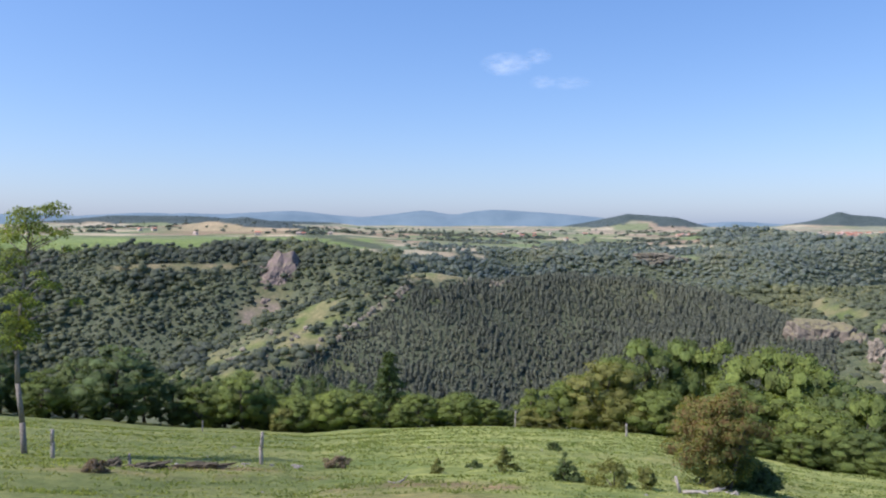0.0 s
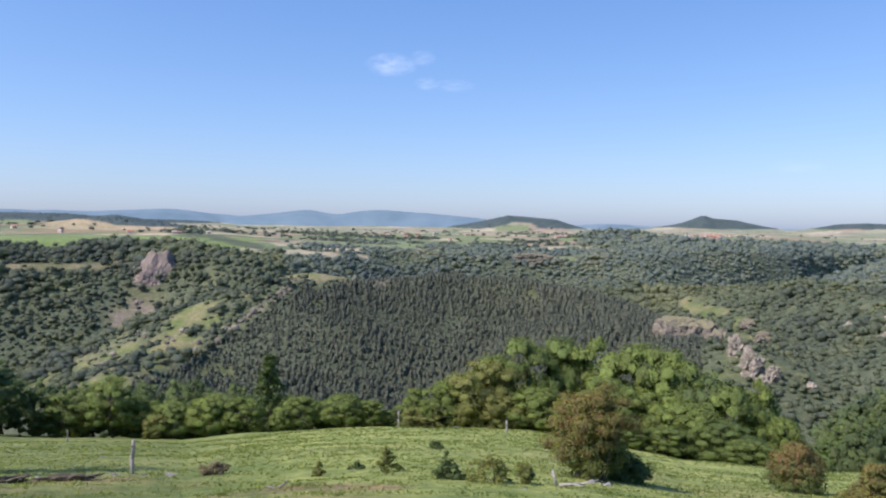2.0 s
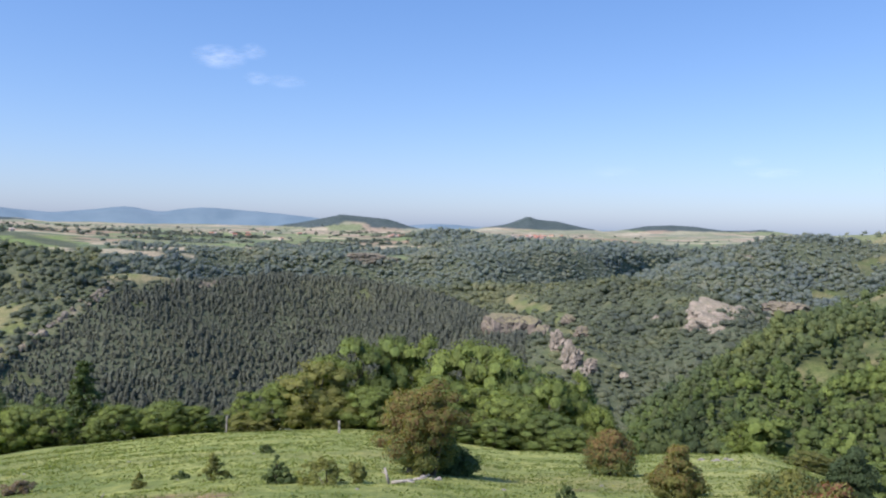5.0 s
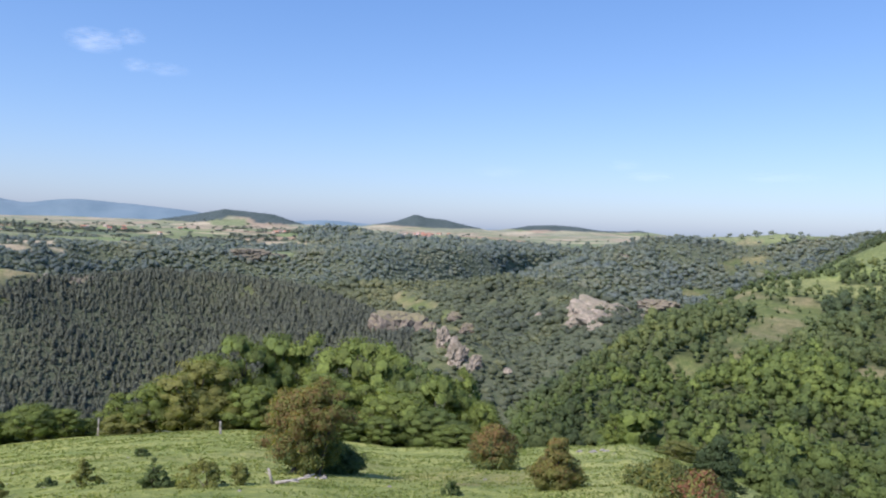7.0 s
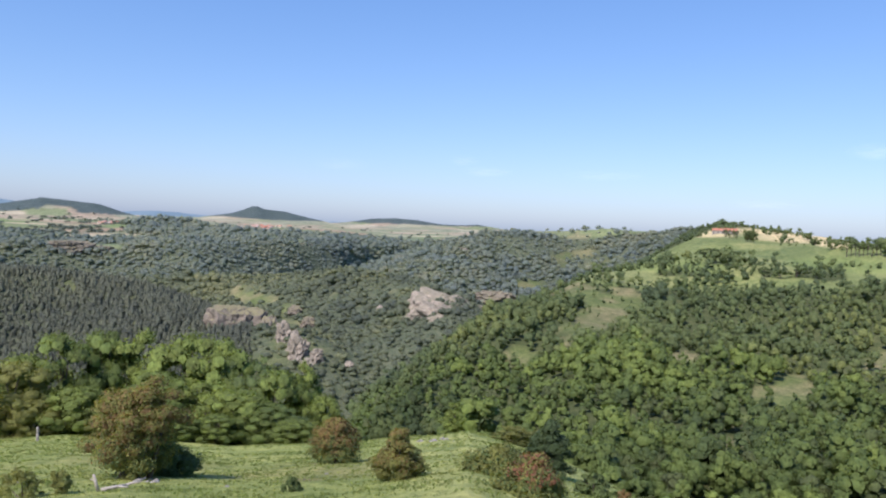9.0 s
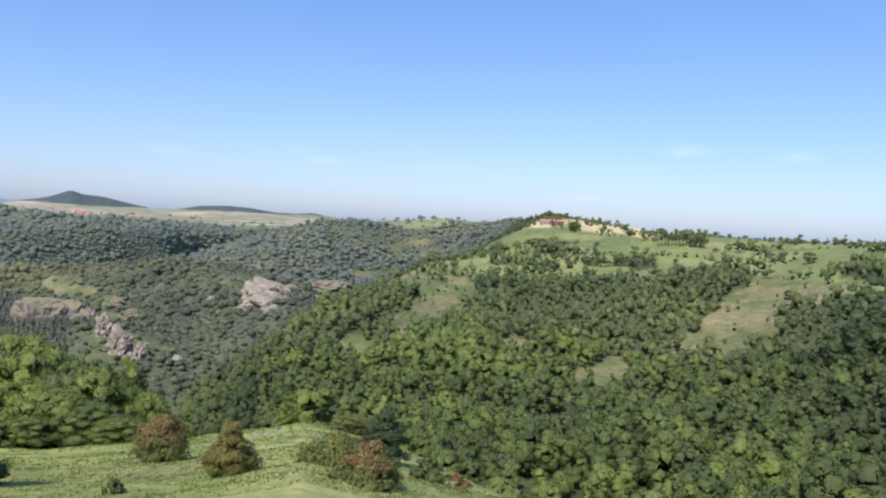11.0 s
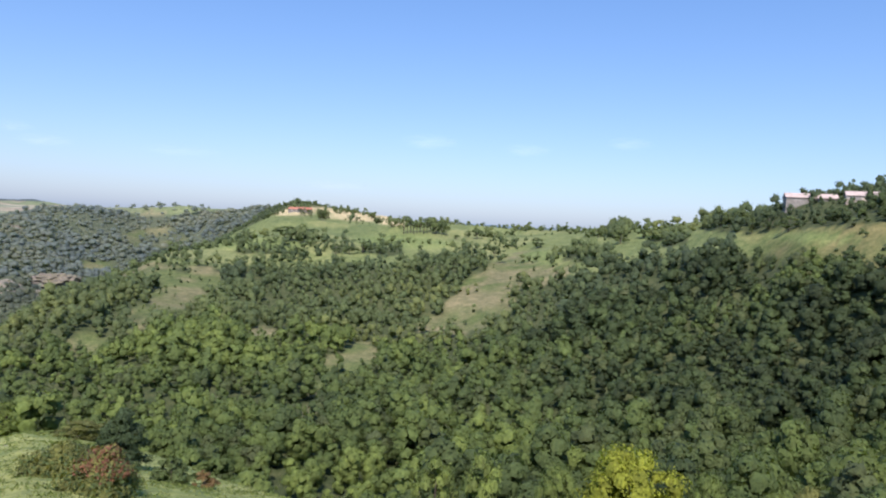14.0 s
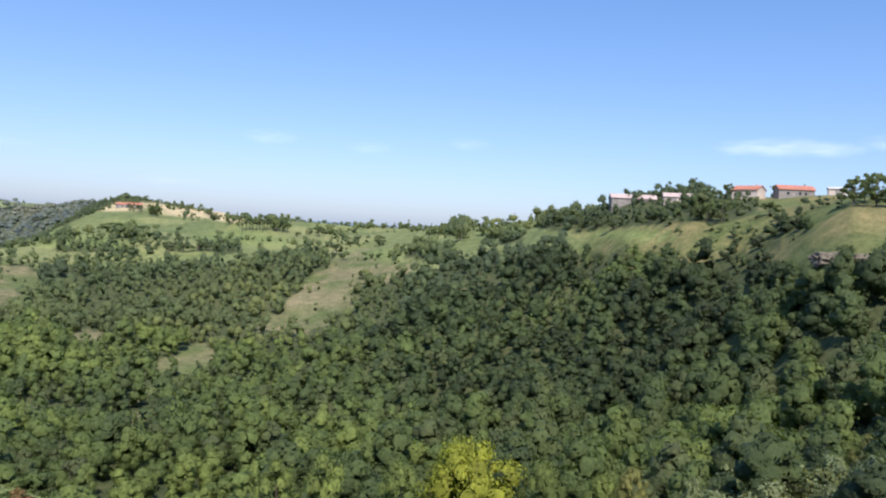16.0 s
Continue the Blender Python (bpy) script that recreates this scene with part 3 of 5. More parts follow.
    grass = grass * (1 - 0.8 * left_darker) + np.array((0.165, 0.188, 0.072)) * 0.8 * left_darker
    knoll = np.clip((A - 36) / 5, 0, 1)[..., None]
    grass = grass * (1 - knoll) + np.array((0.31, 0.335, 0.125)) * knoll
    bare = np.clip(blob(A, D, 2.8, 17.6, 3.4, 0.8) + blob(A, D, -4, 18.6, 5.0, 0.8) + 0.8 * blob(A, D, -17, 22.6, 9, 1.0) + blob(A, D, -17, 25.6, 5, 0.9) + blob(A, D, 30, 23, 2.5, 0.6), 0, 1) * np.clip(0.5 + 2.5 * fbm(X, Y, 1.6, 3, 85), 0, 1)
    grass = grass * (1 - bare[..., None]) + np.array((0.25, 0.18, 0.11)) * bare[..., None]
    col = np.array((0.12, 0.14, 0.05)) * np.ones((*X.shape, 3))
    col = np.where((which == 5)[..., None], np.array((0.1, 0.13, 0.04)), col)
    parched = np.clip(0.5 + 2.2 * fbm(X, Y, 13, 3, 87) + 1.2 * fbm(X, Y, 45, 2, 88), 0, 1)[..., None]
    turf = np.array((0.115, 0.145, 0.055)) * (1 - parched) + np.array((0.215, 0.195, 0.115)) * parched
    # crops fade towards a pale grey tan with distance
    far_pale = np.clip((D - 2600) / 900, 0, 0.3)[..., None]
    crop = crop * (1 - far_pale) + np.array((0.36, 0.34, 0.31)) * far_pale * (0.6 + 0.8 * cell[..., None])
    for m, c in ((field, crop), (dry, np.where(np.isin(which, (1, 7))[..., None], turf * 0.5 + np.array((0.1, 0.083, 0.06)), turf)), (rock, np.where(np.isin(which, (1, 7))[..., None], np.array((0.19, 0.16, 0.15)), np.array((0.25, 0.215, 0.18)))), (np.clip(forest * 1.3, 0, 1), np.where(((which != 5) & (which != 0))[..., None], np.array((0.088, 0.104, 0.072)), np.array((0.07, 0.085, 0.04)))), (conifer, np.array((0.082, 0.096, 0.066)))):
        w = np.clip(m, 0, 1)[..., None]
        col = col * (1 - w) + c * w
    # wooded mound tops take a blue-grey, distance haze put into the ground colour
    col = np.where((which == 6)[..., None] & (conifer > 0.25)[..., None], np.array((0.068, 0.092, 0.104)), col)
    col = np.where(bright[..., None], grass, col)
    for g in ((78.4, -2.0, 1.7, 0.5), (86.0, 0.2, 1.2, 0.7), (56, -2.0, 4, 0.5), (68.0, -1.4, 3.5, 0.5), (96, 0.4, 3, 0.3)):
        w = np.where(which == 5, blob(A, EL, *g), 0)[..., None] * (1 - np.clip(forest, 0, 1)[..., None])
        col = col * (1 - 0.8 * w) + np.array((0.185, 0.23, 0.085)) * 0.8 * w
    nr, na = X.shape
    i = np.arange(nr * na).reshape(nr, na)
    j = np.roll(i, -1, 1)
    quads = np.stack([i[:-1], j[:-1], j[1:], i[1:]], -1).reshape(-1, 4)
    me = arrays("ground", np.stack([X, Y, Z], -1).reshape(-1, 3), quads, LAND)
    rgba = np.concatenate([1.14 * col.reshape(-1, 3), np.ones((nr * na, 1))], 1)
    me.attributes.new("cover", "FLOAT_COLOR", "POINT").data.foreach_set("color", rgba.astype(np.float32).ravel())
    me.polygons.foreach_set("use_smooth", [True] * len(me.polygons))
    tagged(new("ground", me), "grassy hillside, wooded valley and patchwork farmland reaching the horizon", "ground", kind="structure")


build_ground()


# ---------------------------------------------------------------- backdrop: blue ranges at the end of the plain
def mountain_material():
    m, n, l, p = material("range with painted haze")
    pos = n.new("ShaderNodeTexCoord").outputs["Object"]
    # distance haze is painted in: blue slopes and a faint blue glow
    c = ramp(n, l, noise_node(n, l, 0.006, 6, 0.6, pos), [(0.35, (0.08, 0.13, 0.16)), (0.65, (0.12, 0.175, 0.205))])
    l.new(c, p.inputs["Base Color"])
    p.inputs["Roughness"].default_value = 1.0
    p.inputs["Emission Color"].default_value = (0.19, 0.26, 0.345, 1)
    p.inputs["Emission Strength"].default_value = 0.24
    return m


HAZE_BLUE = mountain_material()


def range_strip(name, crest, dist, seed):
    """A long mountain range with a front and a back slope."""
    c = np.array(crest, float)
    az = np.arange(c[0, 0], c[-1, 0] + 0.01, 0.12)
    el = np.interp(az, c[:, 0], c[:, 1])
    el = np.convolve(np.pad(el, 5, mode="edge"), np.ones(11) / 11, "valid") + 0.05 * fbm(az, az * 0, 1.2, 4, seed)
    rings = []
    for k, f in ((-220, 0.0), (-140, 0.3), (-60, 0.75), (0, 1.0), (90, 0.4)):
        x, y = polar(az, np.full(az.shape, dist + k))
        z = EYE - 25 + (np.tan(np.radians(el)) * dist + 25) * f
        rings.append(np.stack([x, y, z], -1))
    v = np.stack(rings)
    n = len(az)
    i = np.arange(len(rings) * n).reshape(len(rings), n)
    q = np.stack([i[:-1, :-1], i[:-1, 1:], i[1:, 1:], i[1:, :-1]], -1).reshape(-1, 4)
    me = arrays(name, v.reshape(-1, 3), q, HAZE_BLUE)
    me.polygons.foreach_set("use_smooth", [True] * len(me.polygons))
    tagged(new(name, me), "long low wooded mountain range, coloured blue for distance haze", "mountain range", kind="structure")


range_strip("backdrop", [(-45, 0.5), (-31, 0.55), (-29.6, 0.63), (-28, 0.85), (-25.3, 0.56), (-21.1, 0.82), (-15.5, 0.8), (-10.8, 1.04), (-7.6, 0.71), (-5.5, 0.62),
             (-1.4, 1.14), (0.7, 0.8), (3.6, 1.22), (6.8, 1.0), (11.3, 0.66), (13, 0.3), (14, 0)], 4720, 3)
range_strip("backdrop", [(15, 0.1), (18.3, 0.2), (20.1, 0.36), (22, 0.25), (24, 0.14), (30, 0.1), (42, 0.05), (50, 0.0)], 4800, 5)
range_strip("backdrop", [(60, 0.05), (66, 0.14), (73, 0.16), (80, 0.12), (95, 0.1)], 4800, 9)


# ---------------------------------------------------------------- trees
PHI = (1 + math.sqrt(5)) / 2
ICO = np.array([(-1, PHI, 0), (1, PHI, 0), (-1, -PHI, 0), (1, -PHI, 0), (0, -1, PHI), (0, 1, PHI), (0, -1, -PHI), (0, 1, -PHI), (PHI, 0, -1), (PHI, 0, 1), (-PHI, 0, -1), (-PHI, 0, 1)]) / math.hypot(1, PHI)
ICO_SIDES = np.array([(i, j, k) for i in range(12) for j in range(i + 1, 12) for k in range(j + 1, 12)
                      if max(np.linalg.norm(ICO[i] - ICO[j]), np.linalg.norm(ICO[j] - ICO[k]), np.linalg.norm(ICO[i] - ICO[k])) < 1.2])
ICO_SIDES = np.array([t if np.dot(np.cross(ICO[t[1]] - ICO[t[0]], ICO[t[2]] - ICO[t[0]]), ICO[t[0]]) > 0 else t[::-1] for t in ICO_SIDES if ICO[t].mean(0)[2] > -0.6])


def leaf_cloud(centres, radii, count, size, rs, flat=0.8, core=0.0):
    """Leaves over a set of boughs: small triangles near the surface of each bough, turned roughly outwards, over a dense ragged heart."""
    lump = rs.choice(len(centres), count, p=radii ** 2 / (radii ** 2).sum())
    u = rs.normal(size=(count, 3))
    u /= np.linalg.norm(u, axis=1, keepdims=True)
    u[:, 2] = np.where(u[:, 2] < -0.3, -u[:, 2], u[:, 2])
    r = radii[lump] * (0.72 + 0.5 * rs.random(count))
    p = centres[lump] + u * r[:, None] * np.array((1, 1, flat))
    nrm = u + 0.4 * rs.normal(size=(count, 3))
    nrm /= np.linalg.norm(nrm, axis=1, keepdims=True)
    t = np.cross(nrm, rs.normal(size=(count, 3)))
    t /= np.linalg.norm(t, axis=1, keepdims=True) + 1e-9
    b = np.cross(nrm, t)
    s = size * (0.6 + 0.8 * rs.random(count))[:, None]
    v = np.stack([p + t * s, p - t * s * 0.5 + b * s * 0.75, p - t * s * 0.5 - b * s * 0.75], 1).reshape(-1, 3)
    f = np.arange(3 * count).reshape(-1, 3)
    mid = (centres * radii[:, None]).sum(0) / radii.sum() - np.array((0, 0, 0.3 * radii.mean()))
    out = p - mid
    out /= np.linalg.norm(out, axis=1, keepdims=True) + 1e-9
    soft = np.repeat(0.35 * u + 0.5 * out + 0.4 * nrm, 3, 0)
    if core:
        ball, sides = ICO, ICO_SIDES
        rough = core * (1 + 0.5 * (rs.random((len(centres), len(ball), 1)) - 0.5))
        cv = centres[:, None] + ball[None] * radii[:, None, None] * rough * np.array((1, 1, flat))
        f = np.concatenate([f, (sides[None] + len(ball) * np.arange(len(centres))[:, None, None]).reshape(-1, 3) + len(v)])
        v = np.concatenate([v, cv.reshape(-1, 3)])
        out = cv - mid
        out /= np.linalg.norm(out, axis=2, keepdims=True) + 1e-9
        soft = np.concatenate([soft, (0.4 * ball[None] + 0.7 * out).reshape(-1, 3)])
    return v, f, soft / (np.linalg.norm(soft, axis=1, keepdims=True) + 1e-9)


def lumps(rs, n, width, height, base, spread=0.62, fat=1.0, peak=0.85):
    """Lumps that fill a crown of that width from base to height."""
    a = rs.random(n) * 2 * np.pi
    h = rs.random(n)
    prof = np.sqrt(np.clip(1 - (2 * h - peak) ** 2 / 1.45, 0.05, 1))
    r = width / 2 * spread * prof * np.sqrt(rs.random(n))
    c = np.stack([r * np.cos(a), r * np.sin(a), base + (height - base) * (0.14 + 0.72 * h)], -1)
    rad = fat * width * (0.17 + 0.13 * rs.random(n)) * (0.65 + 0.35 * prof)
    return c, rad


def crown_mesh(name, seed, width, height, base, count, size, mat, n=22):
    rs = np.random.default_rng(seed)
    c, r = lumps(rs, n, width, height, base, 0.9, 0.5)
    v, f, nv = leaf_cloud(c, r, count, size, rs, 0.8, 0.64)
    return arrays(name, v, f, mat, None, nv), c


def trunk_mesh(name, seed, height, base, radius, targets, mat, bend=0.15):
    rs = random.Random(seed)
    bm = bmesh.new()
    p = Vector((0, 0, -0.4))
    n = 5
    pts = [p]
    for i in range(n):
        p = p + Vector((rs.uniform(-bend, bend), rs.uniform(-bend, bend), (height * 0.7 + 0.4) / n))
        pts.append(p)
    for i in range(n):
        add_limb(bm, pts[i], pts[i + 1], radius * (1 - 0.16 * i) * (1.3 if i == 0 else 1), radius * (1 - 0.16 * (i + 1)), 8)
    for c in targets[:9]:
        k = min(n - 1, max(1, int((c[2] / height) * n) - 1))
        add_limb(bm, pts[k], (c[0] * 0.8, c[1] * 0.8, c[2]), radius * 0.4, radius * 0.1, 5)
    return mesh_of(name, bm, mat, True)


def make_tree(name, seed, width, height, base, count, size, leaf, bark, label, category, lumps_n=22, radius=None):
    """One tree or bush as a thing with its trunk and crown, standing at the world's origin."""
    ob = new(name)
    crown, c = crown_mesh("crown", seed, width, height, base, count, size, leaf, lumps_n)
    part("trunk", trunk_mesh("trunk", seed, height, base, radius or height * 0.022, c, bark), ob)
    part("crown", crown, ob)
    return tagged(ob, label, category)


def height_at(x, y):
    return float(land(np.array([x]), np.array([y]))[0][0])


def stand(ob, az, d, scale=1.0, turn=0.0, sink=0.05, tall=1.0):
    x, y = polar(az, d)
    ob.matrix_basis = Matrix.Translation((x, y, height_at(x, y) - sink)) @ Matrix.Rotation(turn, 4, "Z") @ Matrix.Diagonal((scale, scale, scale * tall, 1))
    return ob


def stand_copy(ob, az, d, scale=1.0, turn=0.0, sink=0.05, tall=1.0):
    new_one = copy_thing(ob, Matrix.Identity(4))
    return stand(new_one, az, d, scale, turn, sink, tall)


# -- joined woods
def forest_mesh(name, kinds, xs, ys, zs, sizes, mat, rs, tall=(0.85, 1.25)):
    """Many trees in one mesh: each a turned and scaled copy of one of the kinds; leaf tone shifts with bearing."""
    bearing = np.degrees(np.arctan2(xs, ys))
    # lighter in the gully, darker beyond; left wall's shade put into the leaf tone
    bearing_tone = np.where((bearing > 40) & (np.hypot(xs, ys) < 420), np.interp(bearing, [40, 50, 58, 68, 78, 88], [0.34, 0.36, 0.32, 0.2, -0.02, -0.24]), -0.3 * np.clip((-9 - bearing) / 6, 0, 1))
    V, F, T, N, off = [], [], [], [], 0
    pick = rs.integers(0, len(kinds), len(xs))
    for k, (kv, kf, kn) in enumerate(kinds):
        s = np.where(pick == k)[0]
        if not len(s):
            continue
        a = rs.random(len(s)) * 2 * np.pi
        ca, sa = np.cos(a)[:, None], np.sin(a)[:, None]
        sc = sizes[s][:, None]
        st = sc * rs.uniform(tall[0], tall[1], (len(s), 1))
        x = (kv[None, :, 0] * ca - kv[None, :, 1] * sa) * sc + xs[s][:, None]
        y = (kv[None, :, 0] * sa + kv[None, :, 1] * ca) * sc + ys[s][:, None]
        z = kv[None, :, 2] * st + zs[s][:, None]
        V.append(np.stack([x, y, z], -1).reshape(-1, 3))
        F.append((kf[None] + (np.arange(len(s)) * len(kv))[:, None, None] + off).reshape(-1, kf.shape[1]))
        N.append(np.stack([kn[None, :, 0] * ca - kn[None, :, 1] * sa, kn[None, :, 0] * sa + kn[None, :, 1] * ca, kn[None, :, 2] + 0 * sa], -1).reshape(-1, 3))
        patch = np.clip(0.42 * rs.random(len(s)) + 0.3 + 0.6 * fbm(xs[s], ys[s], 34, 3, 57) + 0.5 * fbm(xs[s], ys[s], 130, 2, 67) + bearing_tone[s], 0.01, 0.99)
        T.append(np.repeat(patch, len(kv)))
        off += len(s) * len(kv)
    return arrays(name, np.concatenate(V), np.concatenate(F), mat, np.concatenate(T), np.concatenate(N))


def broad_kind(seed, count, size, n=12, width=1.0, height=1.15, base=0.1, fat=1.0):
    rs = np.random.default_rng(seed)
    c, r = lumps(rs, n, width, height, base, 0.62 if fat < 1.2 else 0.5, fat)
    return leaf_cloud(c, r, count, size, rs, 0.85, 0.78)


def conifer_kind(seed, tiers=5, seg=7):
    """A pointed conifer of height 1: drooping tiers of boughs with ragged rims, as triangles."""
    rs = np.random.default_rng(seed)
    V, F = [], []
    for t in range(tiers):
        z = 0.12 + 0.74 * t / tiers
        r = 0.27 * (1 - t / (tiers + 0.8)) + 0.03
        top = len(V)
        V.append((0, 0, z + 0.3 * (1 - 0.5 * t / tiers)))
        for k in range(seg * 2):
            a = np.pi * (k + 0.6 * rs.random()) / seg
            rr = r * ((1.15 if k % 2 else 0.6) + 0.3 * rs.random())
            V.append((rr * np.cos(a), rr * np.sin(a), z - (0.05 if k % 2 else -0.02) + 0.03 * rs.random()))
        for k in range(seg * 2):
            F.append((top, top + 1 + k, top + 1 + (k + 1) % (seg * 2)))
    V = np.array(V)
    N = V * np.array((1, 1, 0)) + np.array((0, 0, 0.09)) + 0.04 * rs.normal(size=V.shape)
    return V, np.array(F), N / np.linalg.norm(N, axis=1, keepdims=True)


def scatter(rs, az0, az1, d0, d1, spacing, test):
    """Tree places on the land within a sector, jittered on a grid, where test(forest, conifer, which, az, d) is true."""
    x0, x1 = -d1, d1
    gx = np.arange(x0, x1, spacing)
    X, Y = np.meshgrid(gx, gx)
    X, Y = X.ravel() + rs.uniform(-0.45, 0.45, X.size) * spacing, Y.ravel() + rs.uniform(-0.45, 0.45, X.size) * spacing
    d, az = np.hypot(X, Y), np.degrees(np.arctan2(X, Y))
    s = (d > d0) & (d < d1) & (az > az0) & (az < az1)
    X, Y, d, az = X[s], Y[s], d[s], az[s]
    Z, which = land(X, Y)
    cov = cover(X, Y, which, Z)
    s = test(cov, which, az, d, rs.random(len(X)))
    return X[s], Y[s], Z[s], az[s], d[s]


def seen(X, Y, Z, tall, canopy=0.0):
    """Which tops can be seen from the hill, so that hidden valley floors stay empty of trees."""
    ok = np.ones(len(X), bool)
    top = (Z + tall - EYE) / np.hypot(X, Y)
    for f in np.linspace(0.08, 0.97, 46):
        z, _ = land(X * f, Y * f)
        ok &= (z + canopy * (np.hypot(X, Y) * f > 180) - EYE) / (np.hypot(X, Y) * f) < top + 0.001
    return ok & ((np.hypot(X, Y) < 300) | (top > -0.235))


def stuff(name, mesh, label, category):
    return tagged(new(name, mesh), label, category, kind="stuff")


def plant_forests():
    rs = np.random.default_rng(11)
    # wooded slope to the right, in three bands
    hedge = lambda x, y: np.abs(fbm(x, y, 110, 2, 91)) < 0.05
    bands = [(40, 200, 5.5, [broad_kind(s, 540, 0.034, 20, fat=0.78) for s in range(100, 106)], 4.4, 5.4, LEAF_FOREST, "dense sunlit broadleaf wood in the near gully"),
             (200, 330, 4.7, [broad_kind(s, 100, 0.06, 9, fat=0.95) for s in range(106, 111)], 4.4, 4.4, LEAF_FOREST, "dense sunlit broadleaf wood covering the valley slope"),
             (330, 1160, 5.3, [broad_kind(s, 28, 0.085, 4, fat=1.2) for s in range(111, 116)], 3.4, 5.0, LEAF_UPPER, "mixed green woods on the upper slopes beside the pastures")]
    for d0, d1, gap, kinds, s0, s1, leaf, label in bands:
        x, y, z, az, d = scatter(rs, 20, 114.5, d0, d1, gap, lambda c, w, az, d, r: (c[0] > r * 0.85 + 0.08) & ((w == 5) | ((w == 0) & ((az > 32) | (d > 82))) | ((w == 7) & (d < 250))))
        tract = cover(x, y, land(x, y)[1], z)[3]
        ok = seen(x, y, z, 7, 2.5 if d0 >= 200 else 0.0)
        x, y, z, d, az, tract = x[ok], y[ok], z[ok], d[ok], az[ok], tract[ok]
        low = np.where((az > 101) & (d > 225), 0.5, np.where((az > 93) & (d > 275) & (d < 420), 0.7, 1.0)) * np.clip(d / 100, 0.55, 1) * (1 - 0.5 * np.clip(tract, 0, 1)) * np.where(d > 980, 0.62, 1.0)
        me = forest_mesh("broadleaf_wood", kinds, x, y, z - 0.5, low * (s0 + s1 * rs.random(len(x)) ** 1.8) * (1 + 0.7 * fbm(x, y, 24, 2, 59)), leaf, rs)
        stuff("broadleaf_wood", me, label, "woodland")
    # the steep bank below the dry grass wants a closer stand
    steep = [broad_kind(s, 100, 0.06, 9, fat=0.95) for s in range(116, 120)]
    x, y, z, az, d = scatter(rs, 90, 112, 165, 285, 5.2, lambda c, w, az, d, r: (c[0] > 0.8) & (w == 5) & ((az < 101) | (d < 220)))
    me = forest_mesh("broadleaf_wood", steep, x, y, z - 0.6, 3.4 + 3.0 * rs.random(len(x)), LEAF_FOREST, rs, (0.8, 1.1))
    stuff("broadleaf_wood", me, "close stand of broadleaf trees on the steep bank", "woodland")
    x, y, z, az, d = scatter(rs, 46, 114.5, 420, 1300, 6.0, lambda c, w, az, d, r: (c[4] > 0.6) & (w == 5))
    ok = hedge(x, y) & seen(x, y, z, 5) & (rs.random(len(x)) < 0.7)
    x, y, z, d = x[ok], y[ok], z[ok], d[ok]
    me = forest_mesh("hedgerows", kinds, x, y, z - 0.4, 2.6 + 6.5 * rs.random(len(x)) ** 1.6, LEAF_UPPER, rs, (0.65, 1.1))
    stuff("hedgerows", me, "green hedgerows and bushes dividing the hilltop pastures", "hedge")
    x, y, z, az, d = scatter(rs, 92, 118, 130, 400, 5.0, lambda c, w, az, d, r: (c[4] > 0.6) & (w == 5) & (r < 0.5))
    ok = (fbm(x, y, 26, 3, 93) > -0.02) & (d < 300)
    x, y, z = x[ok], y[ok], z[ok]
    me = forest_mesh("scrub", kinds, x, y, z - 0.3, rs.uniform(1.4, 4.2, len(x)), LEAF_UPPER, rs, (0.5, 0.9))
    stuff("scrub", me, "dark scrub bushes scattered over the dry grassy slope", "scrub")
    # far walls and plateau; haze is put into the leaf colours, bluer with distance
    kinds = [broad_kind(s, 8, 0.13, 1, fat=2.3) for s in range(120, 134)]
    for d0, d1, gap, leaf, label in ((250, 900, 5.2, LEAF_MID_HAZE, "haze-greyed green broadleaf woods covering the gorge sides"), (900, 1150, 6.4, LEAF_MID_HAZE, "haze-greyed green woods on the upper gorge sides"), (901, 1700, 6.8, LEAF_FAR_HAZE, "haze-tinted green broadleaf woods on the far valley walls"), (1700, 2720, 11.0, LEAF_FAR_HAZE, "haze-tinted blue green woods on the plateau above the gorge")):
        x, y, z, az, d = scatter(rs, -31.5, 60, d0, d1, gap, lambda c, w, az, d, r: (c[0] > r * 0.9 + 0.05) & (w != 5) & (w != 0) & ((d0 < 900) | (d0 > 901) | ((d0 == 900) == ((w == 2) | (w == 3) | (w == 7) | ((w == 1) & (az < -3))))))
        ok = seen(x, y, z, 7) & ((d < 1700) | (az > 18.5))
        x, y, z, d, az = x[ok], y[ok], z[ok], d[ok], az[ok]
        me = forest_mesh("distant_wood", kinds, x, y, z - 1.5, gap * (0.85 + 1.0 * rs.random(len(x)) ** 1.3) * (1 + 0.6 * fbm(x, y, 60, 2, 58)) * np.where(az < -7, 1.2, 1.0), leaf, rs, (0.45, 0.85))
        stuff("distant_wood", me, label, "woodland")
    kinds = [broad_kind(s, 18, 0.33, 2, fat=1.7) for s in range(130, 134)]
    x, y, z, az, d = scatter(rs, -31.5, 62, 1700, 3300, 15.0, lambda c, w, az, d, r: (((c[0] > r * 0.9 + 0.05) & (az < 18.5)) | (r > 0.988)) & (w != 5) & (w != 0))
    ok = seen(x, y, z, 9)
    x, y, z, d = x[ok], y[ok], z[ok], d[ok]
    me = forest_mesh("plateau_trees", kinds, x, y, z - 0.5, rs.uniform(7, 13, len(x)), LEAF_PLAIN_HAZE, rs, (0.4, 0.65))
    stuff("plateau_trees", me, "scattered trees and copses among far plateau fields", "woodland")
    # pines
    kinds = [conifer_kind(s, 4, 5) for s in range(140, 146)]
    x, y, z, az, d = scatter(rs, -16, 34, 250, 900, 4.0, lambda c, w, az, d, r: (c[1] > r) & (w == 2))
    ok = seen(x, y, z, 8)
    x, y, z, d = x[ok], y[ok], z[ok], d[ok]
